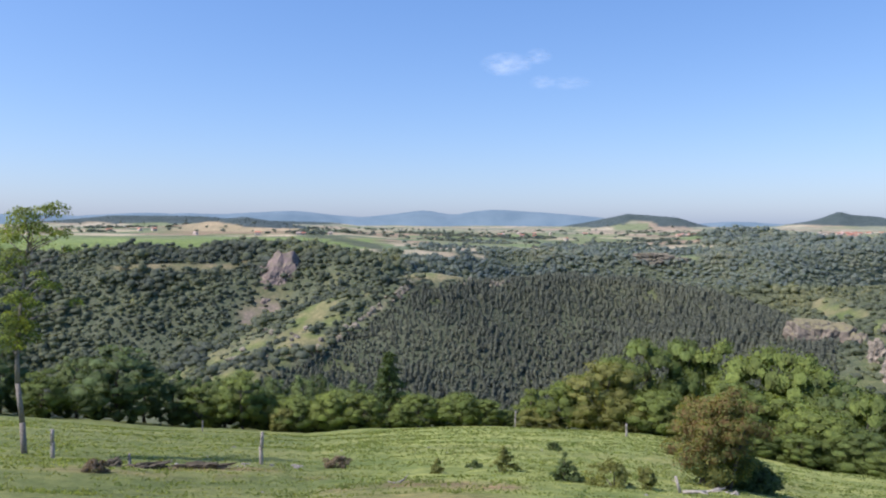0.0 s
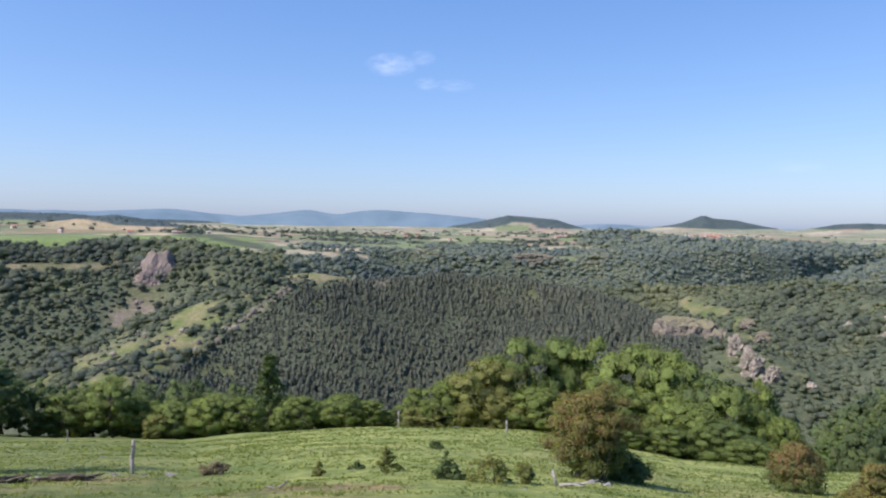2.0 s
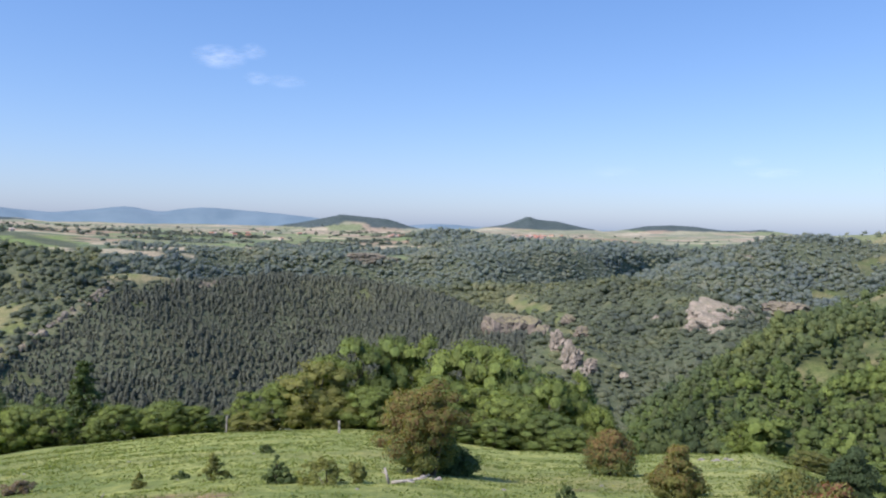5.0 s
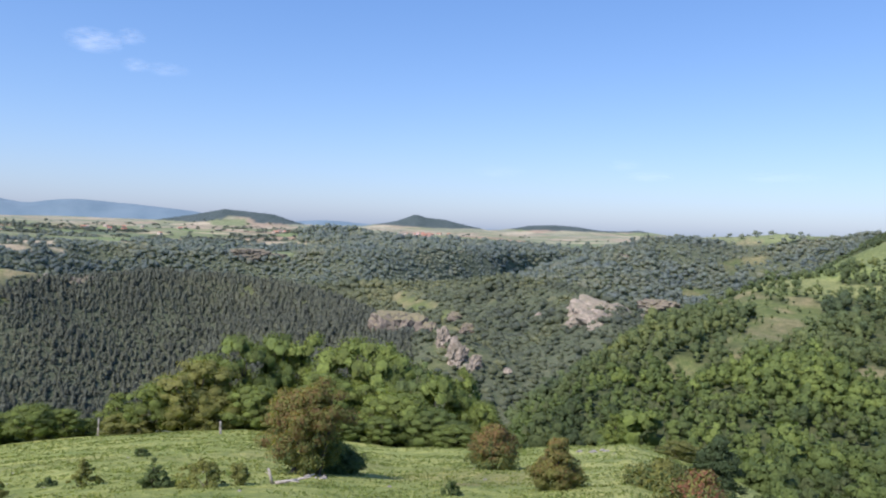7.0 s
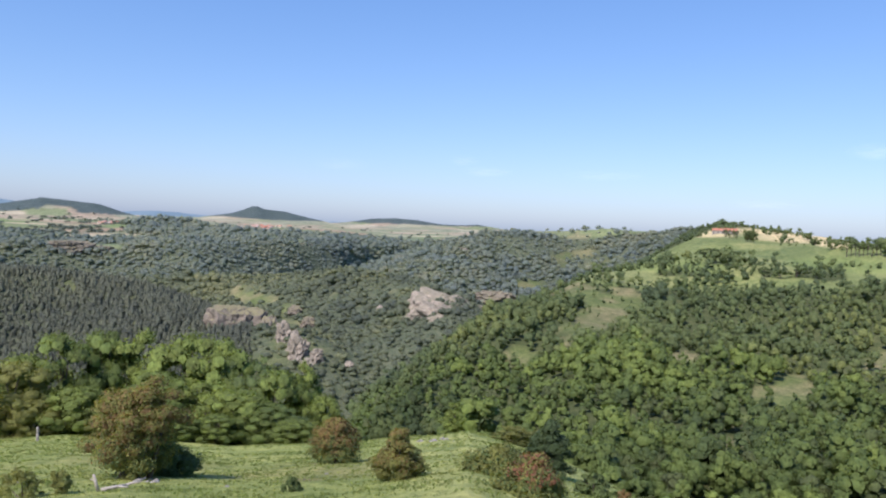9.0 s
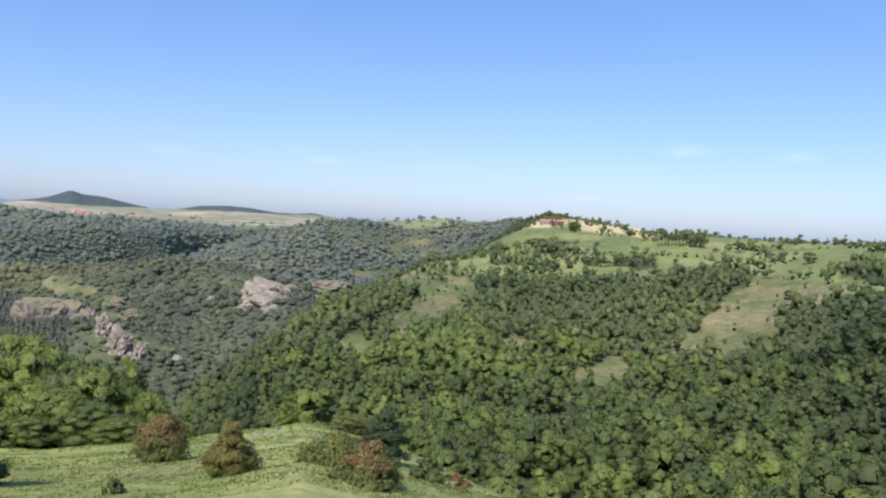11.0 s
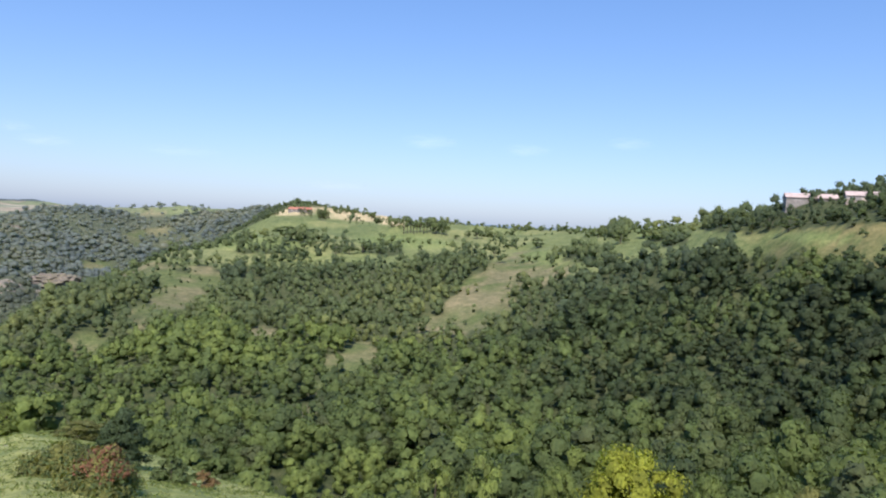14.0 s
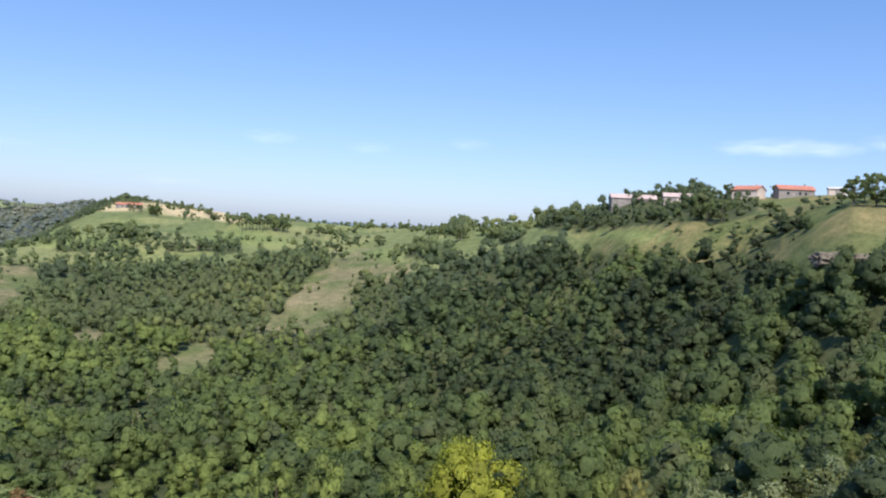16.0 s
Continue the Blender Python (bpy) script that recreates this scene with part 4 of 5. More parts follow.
    me = forest_mesh("pine_forest", kinds, x, y, z - 0.5, (4.2 + 5.5 * rs.random(len(x)) ** 1.5) * (1 + 0.5 * fbm(x, y, 45, 2, 99)), NEEDLE, rs, (0.65, 1.1))
    stuff("pine_forest", me, "dark dense pine forest on the facing hill", "woodland")
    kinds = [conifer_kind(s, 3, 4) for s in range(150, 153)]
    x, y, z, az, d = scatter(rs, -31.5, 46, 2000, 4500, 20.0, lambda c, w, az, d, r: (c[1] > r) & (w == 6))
    me = forest_mesh("pine_forest", kinds, x, y, z - 1, rs.uniform(7, 12, len(x)), NEEDLE_FAR_HAZE, rs, (0.35, 0.5))
    stuff("pine_forest", me, "dark haze-blued pine woods capping the distant domed hills", "woodland")


plant_forests()


# ---------------------------------------------------------------- rocks and cliffs
def rock_mesh(name, seed, w, dep, h, mat, detail=3, crag=0.3, cuts=()):
    """A craggy block: a ball cut by flat joint planes, then broken by noise and upright cracks."""
    bm = bmesh.new()
    bmesh.ops.create_icosphere(bm, subdivisions=detail, radius=1)
    o = Vector((seed * 3.7, seed * 1.3, seed * 2.1))
    rs = random.Random(seed)
    planes = [(Vector((rs.gauss(0, 1), rs.gauss(0, 1), rs.gauss(0, 0.7))).normalized(), rs.uniform(0.8, 1.0) if cuts else rs.uniform(0.62, 0.92)) for _ in range(16)]
    planes += [(Vector(c[:3]).normalized(), c[3]) for c in cuts]
    for v in bm.verts:
        c = v.co.copy()
        k = 1.0
        for q, far in planes:
            along = q.dot(c)
            if along > 0.05:
                k = min(k, far / along)
        k *= 1 + crag * (0.5 * noise.noise(c * 2.1 + o) + 0.45 * noise.noise(c * 4.3 + o) + 0.3 * noise.noise(c * 9 + o))
        k -= crag * 0.5 * max(0, 0.3 - abs(noise.noise(Vector((c.x * 3.5, c.y * 3.5, c.z * 1.0)) + o))) + crag * 0.35 * max(0, 0.25 - abs(noise.noise(Vector((c.x, c.y, c.z * 4.5)) + o)))
        v.co = Vector((c.x * k * w / 2, c.y * k * dep / 2, c.z * k * h / 2))
    return mesh_of(name, bm, mat)


def make_rock(name, az, d, el, w, dep, h, seed, mat, label, detail=4, crag=0.35, lean=0.0, category="rock", cuts=()):
    ob = tagged(new(name, rock_mesh(name, seed, w, dep, h, mat, detail, crag, cuts)), label, category)
    x, y, z = spot(az, d, el)
    ob.matrix_basis = Matrix.Translation((x, y, z + EYE)) @ Matrix.Rotation(-radians(az), 4, "Z") @ Matrix.Rotation(radians(lean), 4, "X")
    return ob


WEDGE = [(0.35, -0.2, 0.9, 0.35), (0.3, -0.85, 0.45, 0.6), (-0.95, -0.2, 0.2, 0.6), (-0.3, -0.9, 0.2, 0.68)]
FLAT = [(0, 0, 1, 0.6), (0.1, -0.25, 1, 0.63), (-0.9, -0.4, 0.1, 0.75), (0.15, -1, 0.15, 0.7)]
make_rock("rock_outcrop", 41.2, 598, -6.8, 98, 62, 66, 1, ROCK_PINK, "pale pink granite crag standing above the wooded gorge", 6, 0.32, cuts=WEDGE)
make_rock("rock_outcrop", 42.6, 592, -6.8, 42, 36, 22, 2, ROCK_PINK, "pale pink granite ledge sloping into the woods", 5, 0.35, cuts=WEDGE)
make_rock("rock_outcrop", 38.8, 590, -7.1, 24, 20, 24, 3, ROCK_PINK, "small pale pink granite knob below the crag", 4, 0.4)
make_rock("rock_outcrop", 40.2, 574, -7.2, 22, 20, 17, 50, ROCK_PINK, "broken pale granite block at the crag foot", 4, 0.4)
make_rock("rock_outcrop", 36.0, 628, -6.5, 11, 10, 14, 4, ROCK_PINK, "lone pale rock among gorge trees", 4, 0.45)
make_rock("rock_outcrop", 44.6, 955, -5.0, 59, 42, 24, 51, ROCK_GREY, "grey rocky rib on the far valley slope", 4, 0.45)
make_rock("rock_outcrop", 41.8, 1180, -1.9, 34, 28, 20, 52, ROCK_GREY, "grey rocky edge under the far ridge top", 4, 0.45)
make_rock("rock_slab", 25.8, 606, -7.8, 54, 50, 54, 5, ROCK_TURF, "broad grey brown rock dome with flat grassy top", 6, 0.2, cuts=FLAT)
make_rock("rock_slab", 27.9, 590, -8.3, 28, 30, 32, 6, ROCK_TURF, "grassy grey rock shoulder beside the dome", 5, 0.35)
make_rock("rock_slab", 31.0, 655, -7.3, 18, 15, 13, 53, ROCK_TURF, "small grey rock at the end of the dry shelf", 4, 0.4)
make_rock("rock_slab", 29.9, 715, -6.4, 15, 14, 10, 54, ROCK_TURF, "low grey rock on the dry grass shelf", 4, 0.4)
make_rock("cliff", 29.2, 520, -8.3, 13, 13, 22, 7, ROCK_PINK, "pale broken cliff dropping into the gorge", 5, 0.5, category="cliff")
make_rock("cliff", 30.2, 497, -9.5, 15, 13, 31, 8, ROCK_PINK, "pale broken lower cliff in the gorge", 5, 0.5, category="cliff")
make_rock("cliff", 31.6, 498, -9.6, 11, 11, 13, 9, ROCK_PINK, "small pale cliff beside gorge trees", 4, 0.5, category="cliff")
make_rock("cliff", 30.9, 484, -10.4, 10, 10, 11, 55, ROCK_PINK, "broken pale ledge at the gorge foot", 4, 0.5, category="cliff")
make_rock("hill_rock", 34.0, 498, -10.2, 8, 7, 6, 56, ROCK_PINK, "small pale rock beside the dry gorge bank", 3, 0.5)
make_rock("cliff", 15.0, 1300, -2.25, 66, 40, 26, 58, ROCK_GREY, "low grey rock ledge under the plateau fields", 5, 0.4, category="cliff", cuts=FLAT)
make_rock("cliff", 17.0, 1310, -2.4, 34, 26, 16, 59, ROCK_GREY, "small grey rock ledge under the plateau fields", 4, 0.4, category="cliff", cuts=FLAT)
FACE = [(0.1, -1, 0.45, 0.42), (-0.75, -0.5, 0.55, 0.5), (0.8, -0.5, 0.45, 0.62)]
make_rock("cliff", -11.8, 945, -4.6, 88, 70, 96, 10, ROCK_BROWN, "tall purplish brown basalt cliff in the valley wall", 6, 0.2, -18.0, category="cliff", cuts=FACE)
make_rock("cliff", -12.9, 905, -6.0, 46, 40, 26, 11, ROCK_BROWN, "lower craggy buttress under the basalt cliff", 5, 0.4, category="cliff", cuts=FACE)
make_rock("cliff", -9.6, 950, -3.3, 34, 30, 16, 12, ROCK_BROWN, "low brown basalt edge beside the tall cliff", 5, 0.4, category="cliff", cuts=FACE)


def sight(az, el, d0=250, d1=1000):
    """Distance at which the ground first meets a line of sight."""
    d = np.arange(d0, d1, 2.0)
    x, y = polar(np.full(d.shape, az), d)
    z, _ = land(x, y)
    hit = np.where(np.degrees(np.arctan2(z - EYE, d)) > el)[0]
    return float(d[hit[0]]) if len(hit) else d1


stones = random.Random(41)
SPINE = [(-10.4, -9.9), (-7.8, -8.3), (-5.1, -6.4), (-3.6, -5.3), (-2.3, -4.6)]
for k in range(92):
    if k < 58:
        az = -2.2 - 8.4 * stones.random() ** 1.1
        el = table(az, SPINE) + stones.gauss(0, 0.22)
    elif k < 72:
        az, el = 3.6 + stones.gauss(0, 0.9), -4.25 + stones.gauss(0, 0.12)
    else:
        az, el = stones.uniform(-14.6, -9.2), stones.uniform(-9.7, -7.4)
    d = sight(az, float(el))
    x, y = polar(az, d)
    w = stones.uniform(2.5, 6.5) * (1.5 if k % 9 == 0 else 1)
    tagged(new("hill_rock", rock_mesh("hill_rock", 70 + k, w, w * 0.8, w * stones.uniform(0.6, 1.2), ROCK_GREY if k % 3 else ROCK_PINK, 2, 0.4)), "weathered grey rock on the stony hill shoulder", "rock", "rocks on the hill shoulder").matrix_basis = Matrix.Translation((x, y, height_at(x, y) + 0.15 * w)) @ Matrix.Rotation(stones.uniform(0, 6.28), 4, "Z")
x, y = polar(-14.6, sight(-14.6, -9.6))
quarry = tagged(new("rock_slab", rock_mesh("rock_slab", 57, 26, 14, 5, ROCK_PINK, 4, 0.4)), "flat pale rock bank beside the valley stream", "rock")
quarry.matrix_basis = Matrix.Translation((x, y, height_at(x, y) + 1)) @ Matrix.Rotation(radians(10), 4, "Z")
make_rock("rock_outcrop", 108.6, 172, -0.6, 9, 7, 4.5, 40, ROCK_GREY, "grey rock outcrop on the dry grassy slope", 4, 0.5)
make_rock("rock_outcrop", 110.5, 168, -0.4, 5, 4, 2.5, 41, ROCK_GREY, "low grey rock on the dry grassy slope", 3, 0.5)


# ---------------------------------------------------------------- trees round the meadow
SIZES = [(8.0, 9.5), (6.0, 8.0), (7.0, 7.0), (7.5, 10.5), (6.5, 7.5)]
TREE_KINDS = [make_tree("tree", 200 + k, w, h, -0.9, 6000, 0.09, m, BARK, "green broadleaf tree standing at the meadow edge", "tree", 84)
              for k, ((w, h), m) in enumerate(zip(SIZES, (LEAF, LEAF, LEAF, LEAF_DARK, LEAF_OLIVE)))]
USED = [False] * len(TREE_KINDS)


def fit_top(ob, az, d, top, wide, w0, h0, turn):
    """Stands a tree so that its top shows at an angle of sight and its crown is so many metres wide."""
    x, y = polar(az, d)
    tall = 1.07 * (EYE + d * math.tan(radians(top)) - height_at(x, y))
    return stand(ob, az, d, wide / w0, turn, 0.1, tall / h0 / (wide / w0))


def tree(kind, az, d, top, wide, label="", group="trees along the meadow edge"):
    src = TREE_KINDS[kind]
    ob = copy_thing(src, Matrix.Identity(4)) if USED[kind] else src
    USED[kind] = True
    return tagged(fit_top(ob, az, d, top, wide, *SIZES[kind], rng.random() * 6.28), label, group=group)


# bearing, distance, angle of the top, width, kind
for az, d, top, w, k in [(-22.8, 93, -7.7, 10.0, 3), (-27.2, 96, -9.2, 6.5, 1), (-29.8, 104, -6.5, 8, 3), (-25.2, 104, -8.3, 7, 3), (-31.5, 100, -8, 8, 3), (-19.2, 95, -9.8, 6, 3), (-17.0, 92, -10.8, 6, 1), (-17.9, 98, -10.4, 6, 3),
                         (-14.4, 91, -10.1, 7, 0), (-12.4, 92, -11.7, 6, 1), (-9.9, 100, -10.2, 7.5, 3), (-10.6, 90, -12.1, 7, 2), (-8.0, 89, -11.8, 6.5, 2), (-5.9, 88, -11.9, 5.5, 1), (-6.6, 97, -10.8, 6, 3), (-12.6, 99, -10.4, 6, 3),
                         (-1.8, 88, -12.1, 6, 2), (-0.2, 91, -12.4, 5, 1), (1.4, 87, -12.0, 6, 2), (3.2, 87, -12.5, 5, 2), (-15.6, 100, -10.2, 7, 3), (-21, 102, -9.3, 7, 3), (4.6, 88, -13.2, 4, 2),
                         (-28.4, 108, -9.4, 8, 3), (-24.0, 108, -9.6, 8, 3), (-16.4, 104, -10.9, 7, 3), (-13.4, 103, -11.2, 7, 3), (-8.4, 102, -11.1, 7, 3), (-4.8, 100, -11.6, 7, 3), (-2.6, 99, -11.8, 7, 3), (0.6, 98, -12.0, 7, 3), (2.6, 96, -12.4, 6, 3), (-11.6, 88, -12.9, 3.5, 4), (-3.0, 86.5, -13.0, 3.5, 2)]:
    tree(k, az, d, top, w)
for az, d, top, w, k in [(6.5, 83, -11.5, 4.2, 1), (6.8, 80, -13.0, 4.2, 4), (9.0, 80, -11.0, 6.5, 2), (11.9, 78, -9.4, 8.5, 4), (10.4, 82, -10.2, 6.5, 1), (14.6, 82, -7.5, 9.0, 0), (17.2, 84, -7.3, 9, 0), (19.6, 83, -7.3, 9, 1), (22.3, 80, -7.6, 10, 0),
                         (24.9, 78, -7.9, 9.5, 0), (26.9, 76, -9.0, 8, 3), (29.0, 74, -10.3, 8, 2), (31.0, 76, -9.5, 5.5, 1), (15.8, 75, -11.3, 7, 2), (18.6, 70, -12.2, 6, 4), (20.8, 73, -10.4, 8, 0), (23.8, 71, -11.0, 8, 1), (26.2, 68, -11.8, 8, 2),
                         (28.6, 66, -13.0, 7, 2), (13.2, 76, -12.0, 5.5, 4), (32.4, 70, -12.2, 5, 2), (8.2, 79, -13.2, 4, 4), (24.8, 64, -13.6, 5, 2), (30.4, 63, -14.0, 5, 2), (12.4, 84, -9.0, 7, 2), (21.8, 64, -13.4, 5, 2)]:
    tree(k, az, d, top, w, "green broadleaf tree in a dense clump below the meadow", "clump of trees below the meadow")
for az, d, top, w, k in [(41.9, 66, -12.4, 3.2, 1), (46.2, 48, -13.9, 2.6, 4), (47.6, 52, -14.2, 2.6, 4)]:
    tree(k, az, d, top, w, "small leafy tree behind the grassy knoll", "bushes round the knoll")
for az, d, top, w, k in [(74.7, 86, -15.4, 7.2, 1), (90.6, 88, -15.6, 6.5, 2), (80.2, 112, -16.4, 9, 2), (71.0, 120, -16.2, 9, 1), (97.0, 92, -15.4, 5, 4), (95, 96, -16.2, 6, 2)]:
    tree(k, az, d, top, w, "green broadleaf tree rising from the wooded gully", "trees in the gully")
yellow = make_tree("tree", 230, 8.2, 8.5, 0.2, 9000, 0.1, LEAF_YELLOW, BARK, "rounded yellow-green tree standing out in the wood", "tree", 80)
fit_top(yellow, 85.7, 84, -14.7, 13.0, 8.2, 8.5, 1.0)
gold = make_tree("tree", 231, 4.5, 5.5, 0.2, 3000, 0.11, LEAF_OLIVE, BARK, "small golden-olive tree on the gully side", "tree", 24)
fit_top(gold, 112.0, 70, -11.2, 3.6, 4.5, 5.5, 2.0)


def make_conifer(name, seed, height, width, leaf, label):
    """A conifer: drooping boughs in tiers, each set with needle tufts."""
    rs = np.random.default_rng(seed)
    ob = new(name)
    bm = bmesh.new()
    add_limb(bm, (0, 0, -0.3), (0, 0, height * 0.97), height * 0.02, 0.02, 8)
    V, F, n = [], [], 0
    for t in range(17):
        f = t / 17
        z, r = height * (0.08 + 0.88 * f), width / 2 * (1 - f) ** 0.8 + 0.15
        for b in range(9):
            a = rs.random() * 6.28
            rr = r * rs.uniform(0.65, 1.1)
            add_limb(bm, (0, 0, z), (rr * math.cos(a), rr * math.sin(a), z - 0.2 * rr), 0.035, 0.01, 4)
            m = 26
            s = rs.random(m)[:, None] * 0.85 + 0.15
            p = np.concatenate([rr * math.cos(a) * s, rr * math.sin(a) * s, z - 0.2 * rr * s], 1) + rs.normal(size=(m, 3)) * 0.12
            d1 = rs.normal(size=(m, 3)) * np.array((1, 1, 0.4))
            d1 /= np.linalg.norm(d1, axis=1, keepdims=True)
            d2 = np.cross(d1, rs.normal(size=(m, 3)))
            d2 /= np.linalg.norm(d2, axis=1, keepdims=True)
            V.append(np.stack([p + d1 * 0.3, p + d2 * 0.12, p - d1 * 0.3, p - d2 * 0.12], 1).reshape(-1, 3))
            F.append(np.arange(4 * m).reshape(-1, 4) + n)
            n += 4 * m
    part("trunk", mesh_of("trunk", bm, BARK), ob)
    part("crown", arrays("crown", np.concatenate(V), np.concatenate(F), leaf), ob)
    return tagged(ob, label, "tree")


stand(make_conifer("conifer", 5, 10.2, 7.2, LEAF_DARK, "dark green pointed conifer rising over the hedge"), -3.9, 93)


def make_young_tree():
    """A slender young tree with a bent trunk and sparse tufts of leaves."""
    rs = np.random.default_rng(77)
    ob = new("young_tree")
    bm = bmesh.new()
    pts = [Vector(p) for p in ((0.12, 0, -0.3), (0.05, 0, 1.2), (-0.1, 0, 2.6), (-0.14, 0.05, 4.0), (0.05, 0, 5.4), (0.25, 0, 6.8), (0.4, 0, 8.2))]
    for i, (a, b) in enumerate(zip(pts, pts[1:])):
        add_limb(bm, a, b, 0.115 - 0.016 * i, 0.1 - 0.016 * i, 8)
    cs, rad = [], []
    for k in range(40):
        z = rs.uniform(3.6, 8.5)
        base = pts[min(6, max(1, round(z / 1.4)))]
        a = rs.random() * 6.28
        reach = rs.uniform(0.2, 0.9) * (1.8 if 4.8 < z < 7.8 else 0.9)
        c = Vector((base.x + 0.2 + reach * math.cos(a), base.y + reach * math.sin(a), z + 0.2))
        add_limb(bm, (base.x, base.y, z - 0.35), c, 0.028, 0.01, 4)
        cs.append(tuple(c))
        rad.append(rs.uniform(0.25, 0.55))
    part("trunk", mesh_of("trunk", bm, PALE_BARK, True), ob)
    v, f, nv = leaf_cloud(np.array(cs), np.array(rad), 7000, 0.055, rs, 0.7)
    part("crown", arrays("crown", v, f, LEAF, None, nv), ob)
    return tagged(ob, "slender young tree with sparse leaves and pale trunk", "tree")


stand(make_young_tree(), -28.5, 31.5, 1.0, 0.0)


# ---------------------------------------------------------------- bushes on the meadow
def make_bush(name, seed, w, h, count, size, leaves, label, stems=9, peak=0.36):
    """A bush of many stems; leaves: pairs of a leaf material and the part of the height where it grows."""
    rs = np.random.default_rng(seed)
    ob = new(name)
    c, r = lumps(rs, 105, w, h, 0.0, 0.84, 0.52, peak)
    c += rs.normal(size=c.shape) * np.array((0.05, 0.05, 0.04)) * w
    c[:, 2] = np.maximum(c[:, 2] - 0.08 * h, 0.05 * h)
    if w < 1.5:
        c, r = c[:44] * np.array((1.15, 1.15, 1.1)), r[:44] * 0.75
    bm = bmesh.new()
    for k in range(stems):
        q = c[k]
        add_limb(bm, (rs.uniform(-0.15, 0.15) * w, rs.uniform(-0.15, 0.15) * w, -0.15), (q[0], q[1], q[2]), 0.022 * h, 0.008 * h, 5)
    part("branchwork", mesh_of("branchwork", bm, BARK), ob)
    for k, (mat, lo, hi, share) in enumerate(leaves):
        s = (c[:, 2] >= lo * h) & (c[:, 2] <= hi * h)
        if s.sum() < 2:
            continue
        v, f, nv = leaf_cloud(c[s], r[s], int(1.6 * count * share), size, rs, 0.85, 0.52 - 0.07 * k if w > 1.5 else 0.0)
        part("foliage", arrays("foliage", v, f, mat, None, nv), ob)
    return tagged(ob, label, "bush")


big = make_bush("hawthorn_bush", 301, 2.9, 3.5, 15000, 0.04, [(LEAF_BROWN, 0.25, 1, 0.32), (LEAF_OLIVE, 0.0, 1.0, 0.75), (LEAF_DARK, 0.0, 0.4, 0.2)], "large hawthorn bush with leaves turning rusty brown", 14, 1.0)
stand(big, 19.5, 25.5, 1.0, 0.6)
stand(make_bush("bramble_bush", 302, 2.2, 1.3, 3600, 0.05, [(LEAF_DARK, 0, 1, 1.0)], "dark green bramble beside the hawthorn"), 21.6, 27.2)
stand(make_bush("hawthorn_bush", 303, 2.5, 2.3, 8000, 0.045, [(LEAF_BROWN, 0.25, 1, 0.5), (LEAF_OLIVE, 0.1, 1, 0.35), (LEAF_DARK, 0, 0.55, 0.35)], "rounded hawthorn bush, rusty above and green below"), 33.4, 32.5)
stand(make_bush("hawthorn_bush", 304, 1.65, 1.6, 7000, 0.033, [(LEAF_OLIVE, 0, 1, 0.85), (LEAF_BROWN, 0.2, 1, 0.3)], "olive and rust coloured hawthorn bush on the slope"), 37.9, 21)
stand(make_bush("dark_bush", 305, 1.95, 2.35, 7000, 0.045, [(LEAF_DEEP, 0, 1, 1.0)], "upright dark green bush at the slope edge"), 48.9, 29)
stand(make_bush("bramble_bush", 306, 2.0, 0.95, 4500, 0.045, [(LEAF_OLIVE, 0, 1, 0.7), (LEAF_DARK, 0, 0.7, 0.4)], "low olive bramble mound on the slope"), 45.4, 21.6)
stand(make_bush("berry_bush", 307, 2.0, 1.0, 5200, 0.04, [(LEAF_OLIVE, 0, 1, 0.5), (LEAF_RED, 0.4, 1, 0.22), (LEAF_DARK, 0, 0.6, 0.4)], "low bush covered with red berries"), 47.7, 18.2)
stand(make_bush("bramble_bush", 308, 1.3, 0.8, 2600, 0.045, [(LEAF_DARK, 0, 1, 1.0)], "small green bush beside the berry bush"), 52.2, 23.5)
stand(make_bush("rust_bush", 309, 0.7, 0.6, 1200, 0.035, [(LEAF_BROWN, 0, 1, 1.0)], "small rusty shrub at the slope edge"), 54.5, 23)
for az, d, w, h, sd, mt, lab in [(4.6, 22.3, 0.8, 0.85, 311, LEAF_OLIVE, "young thorn bush growing in the pasture"), (9.1, 19.7, 0.75, 0.8, 312, LEAF_DARK, "young dark thorn bush in the pasture"),
                                 (9.9, 19.5, 0.45, 0.3, 313, LEAF_DARK, "tiny dark shrub beside the thorn bush"), (12.4, 19.2, 1.2, 0.8, 314, LEAF_OLIVE, "low brownish thorn bush in the pasture"),
                                 (14.6, 19.4, 0.7, 0.65, 315, LEAF_OLIVE, "small sparse thorn bush in the pasture"), (30.2, 19.3, 0.5, 0.45, 316, LEAF_DARK, "small dark shrub on the slope"),
                                 (-7.5, 26.6, 1.1, 0.45, 317, LEAF_DRY, "patch of dry brown weeds in the pasture"), (-0.3, 22.8, 0.4, 0.55, 318, LEAF_OLIVE, "sparse upright weed in the pasture"),
                                 (-24.3, 22.2, 0.8, 0.4, 319, LEAF_DRY, "dry brown weeds on the bank"), (2.4, 24, 0.5, 0.3, 320, LEAF_DARK, "small thistle clump in the pasture"), (8.2, 33, 0.7, 0.45, 321, LEAF_DARK, "low dark shrub in the pasture")]:
    stand(make_bush("shrub", sd, w, h, 1500, 0.03, [(mt, 0, 1, 1.0)], lab, 6), az, d)
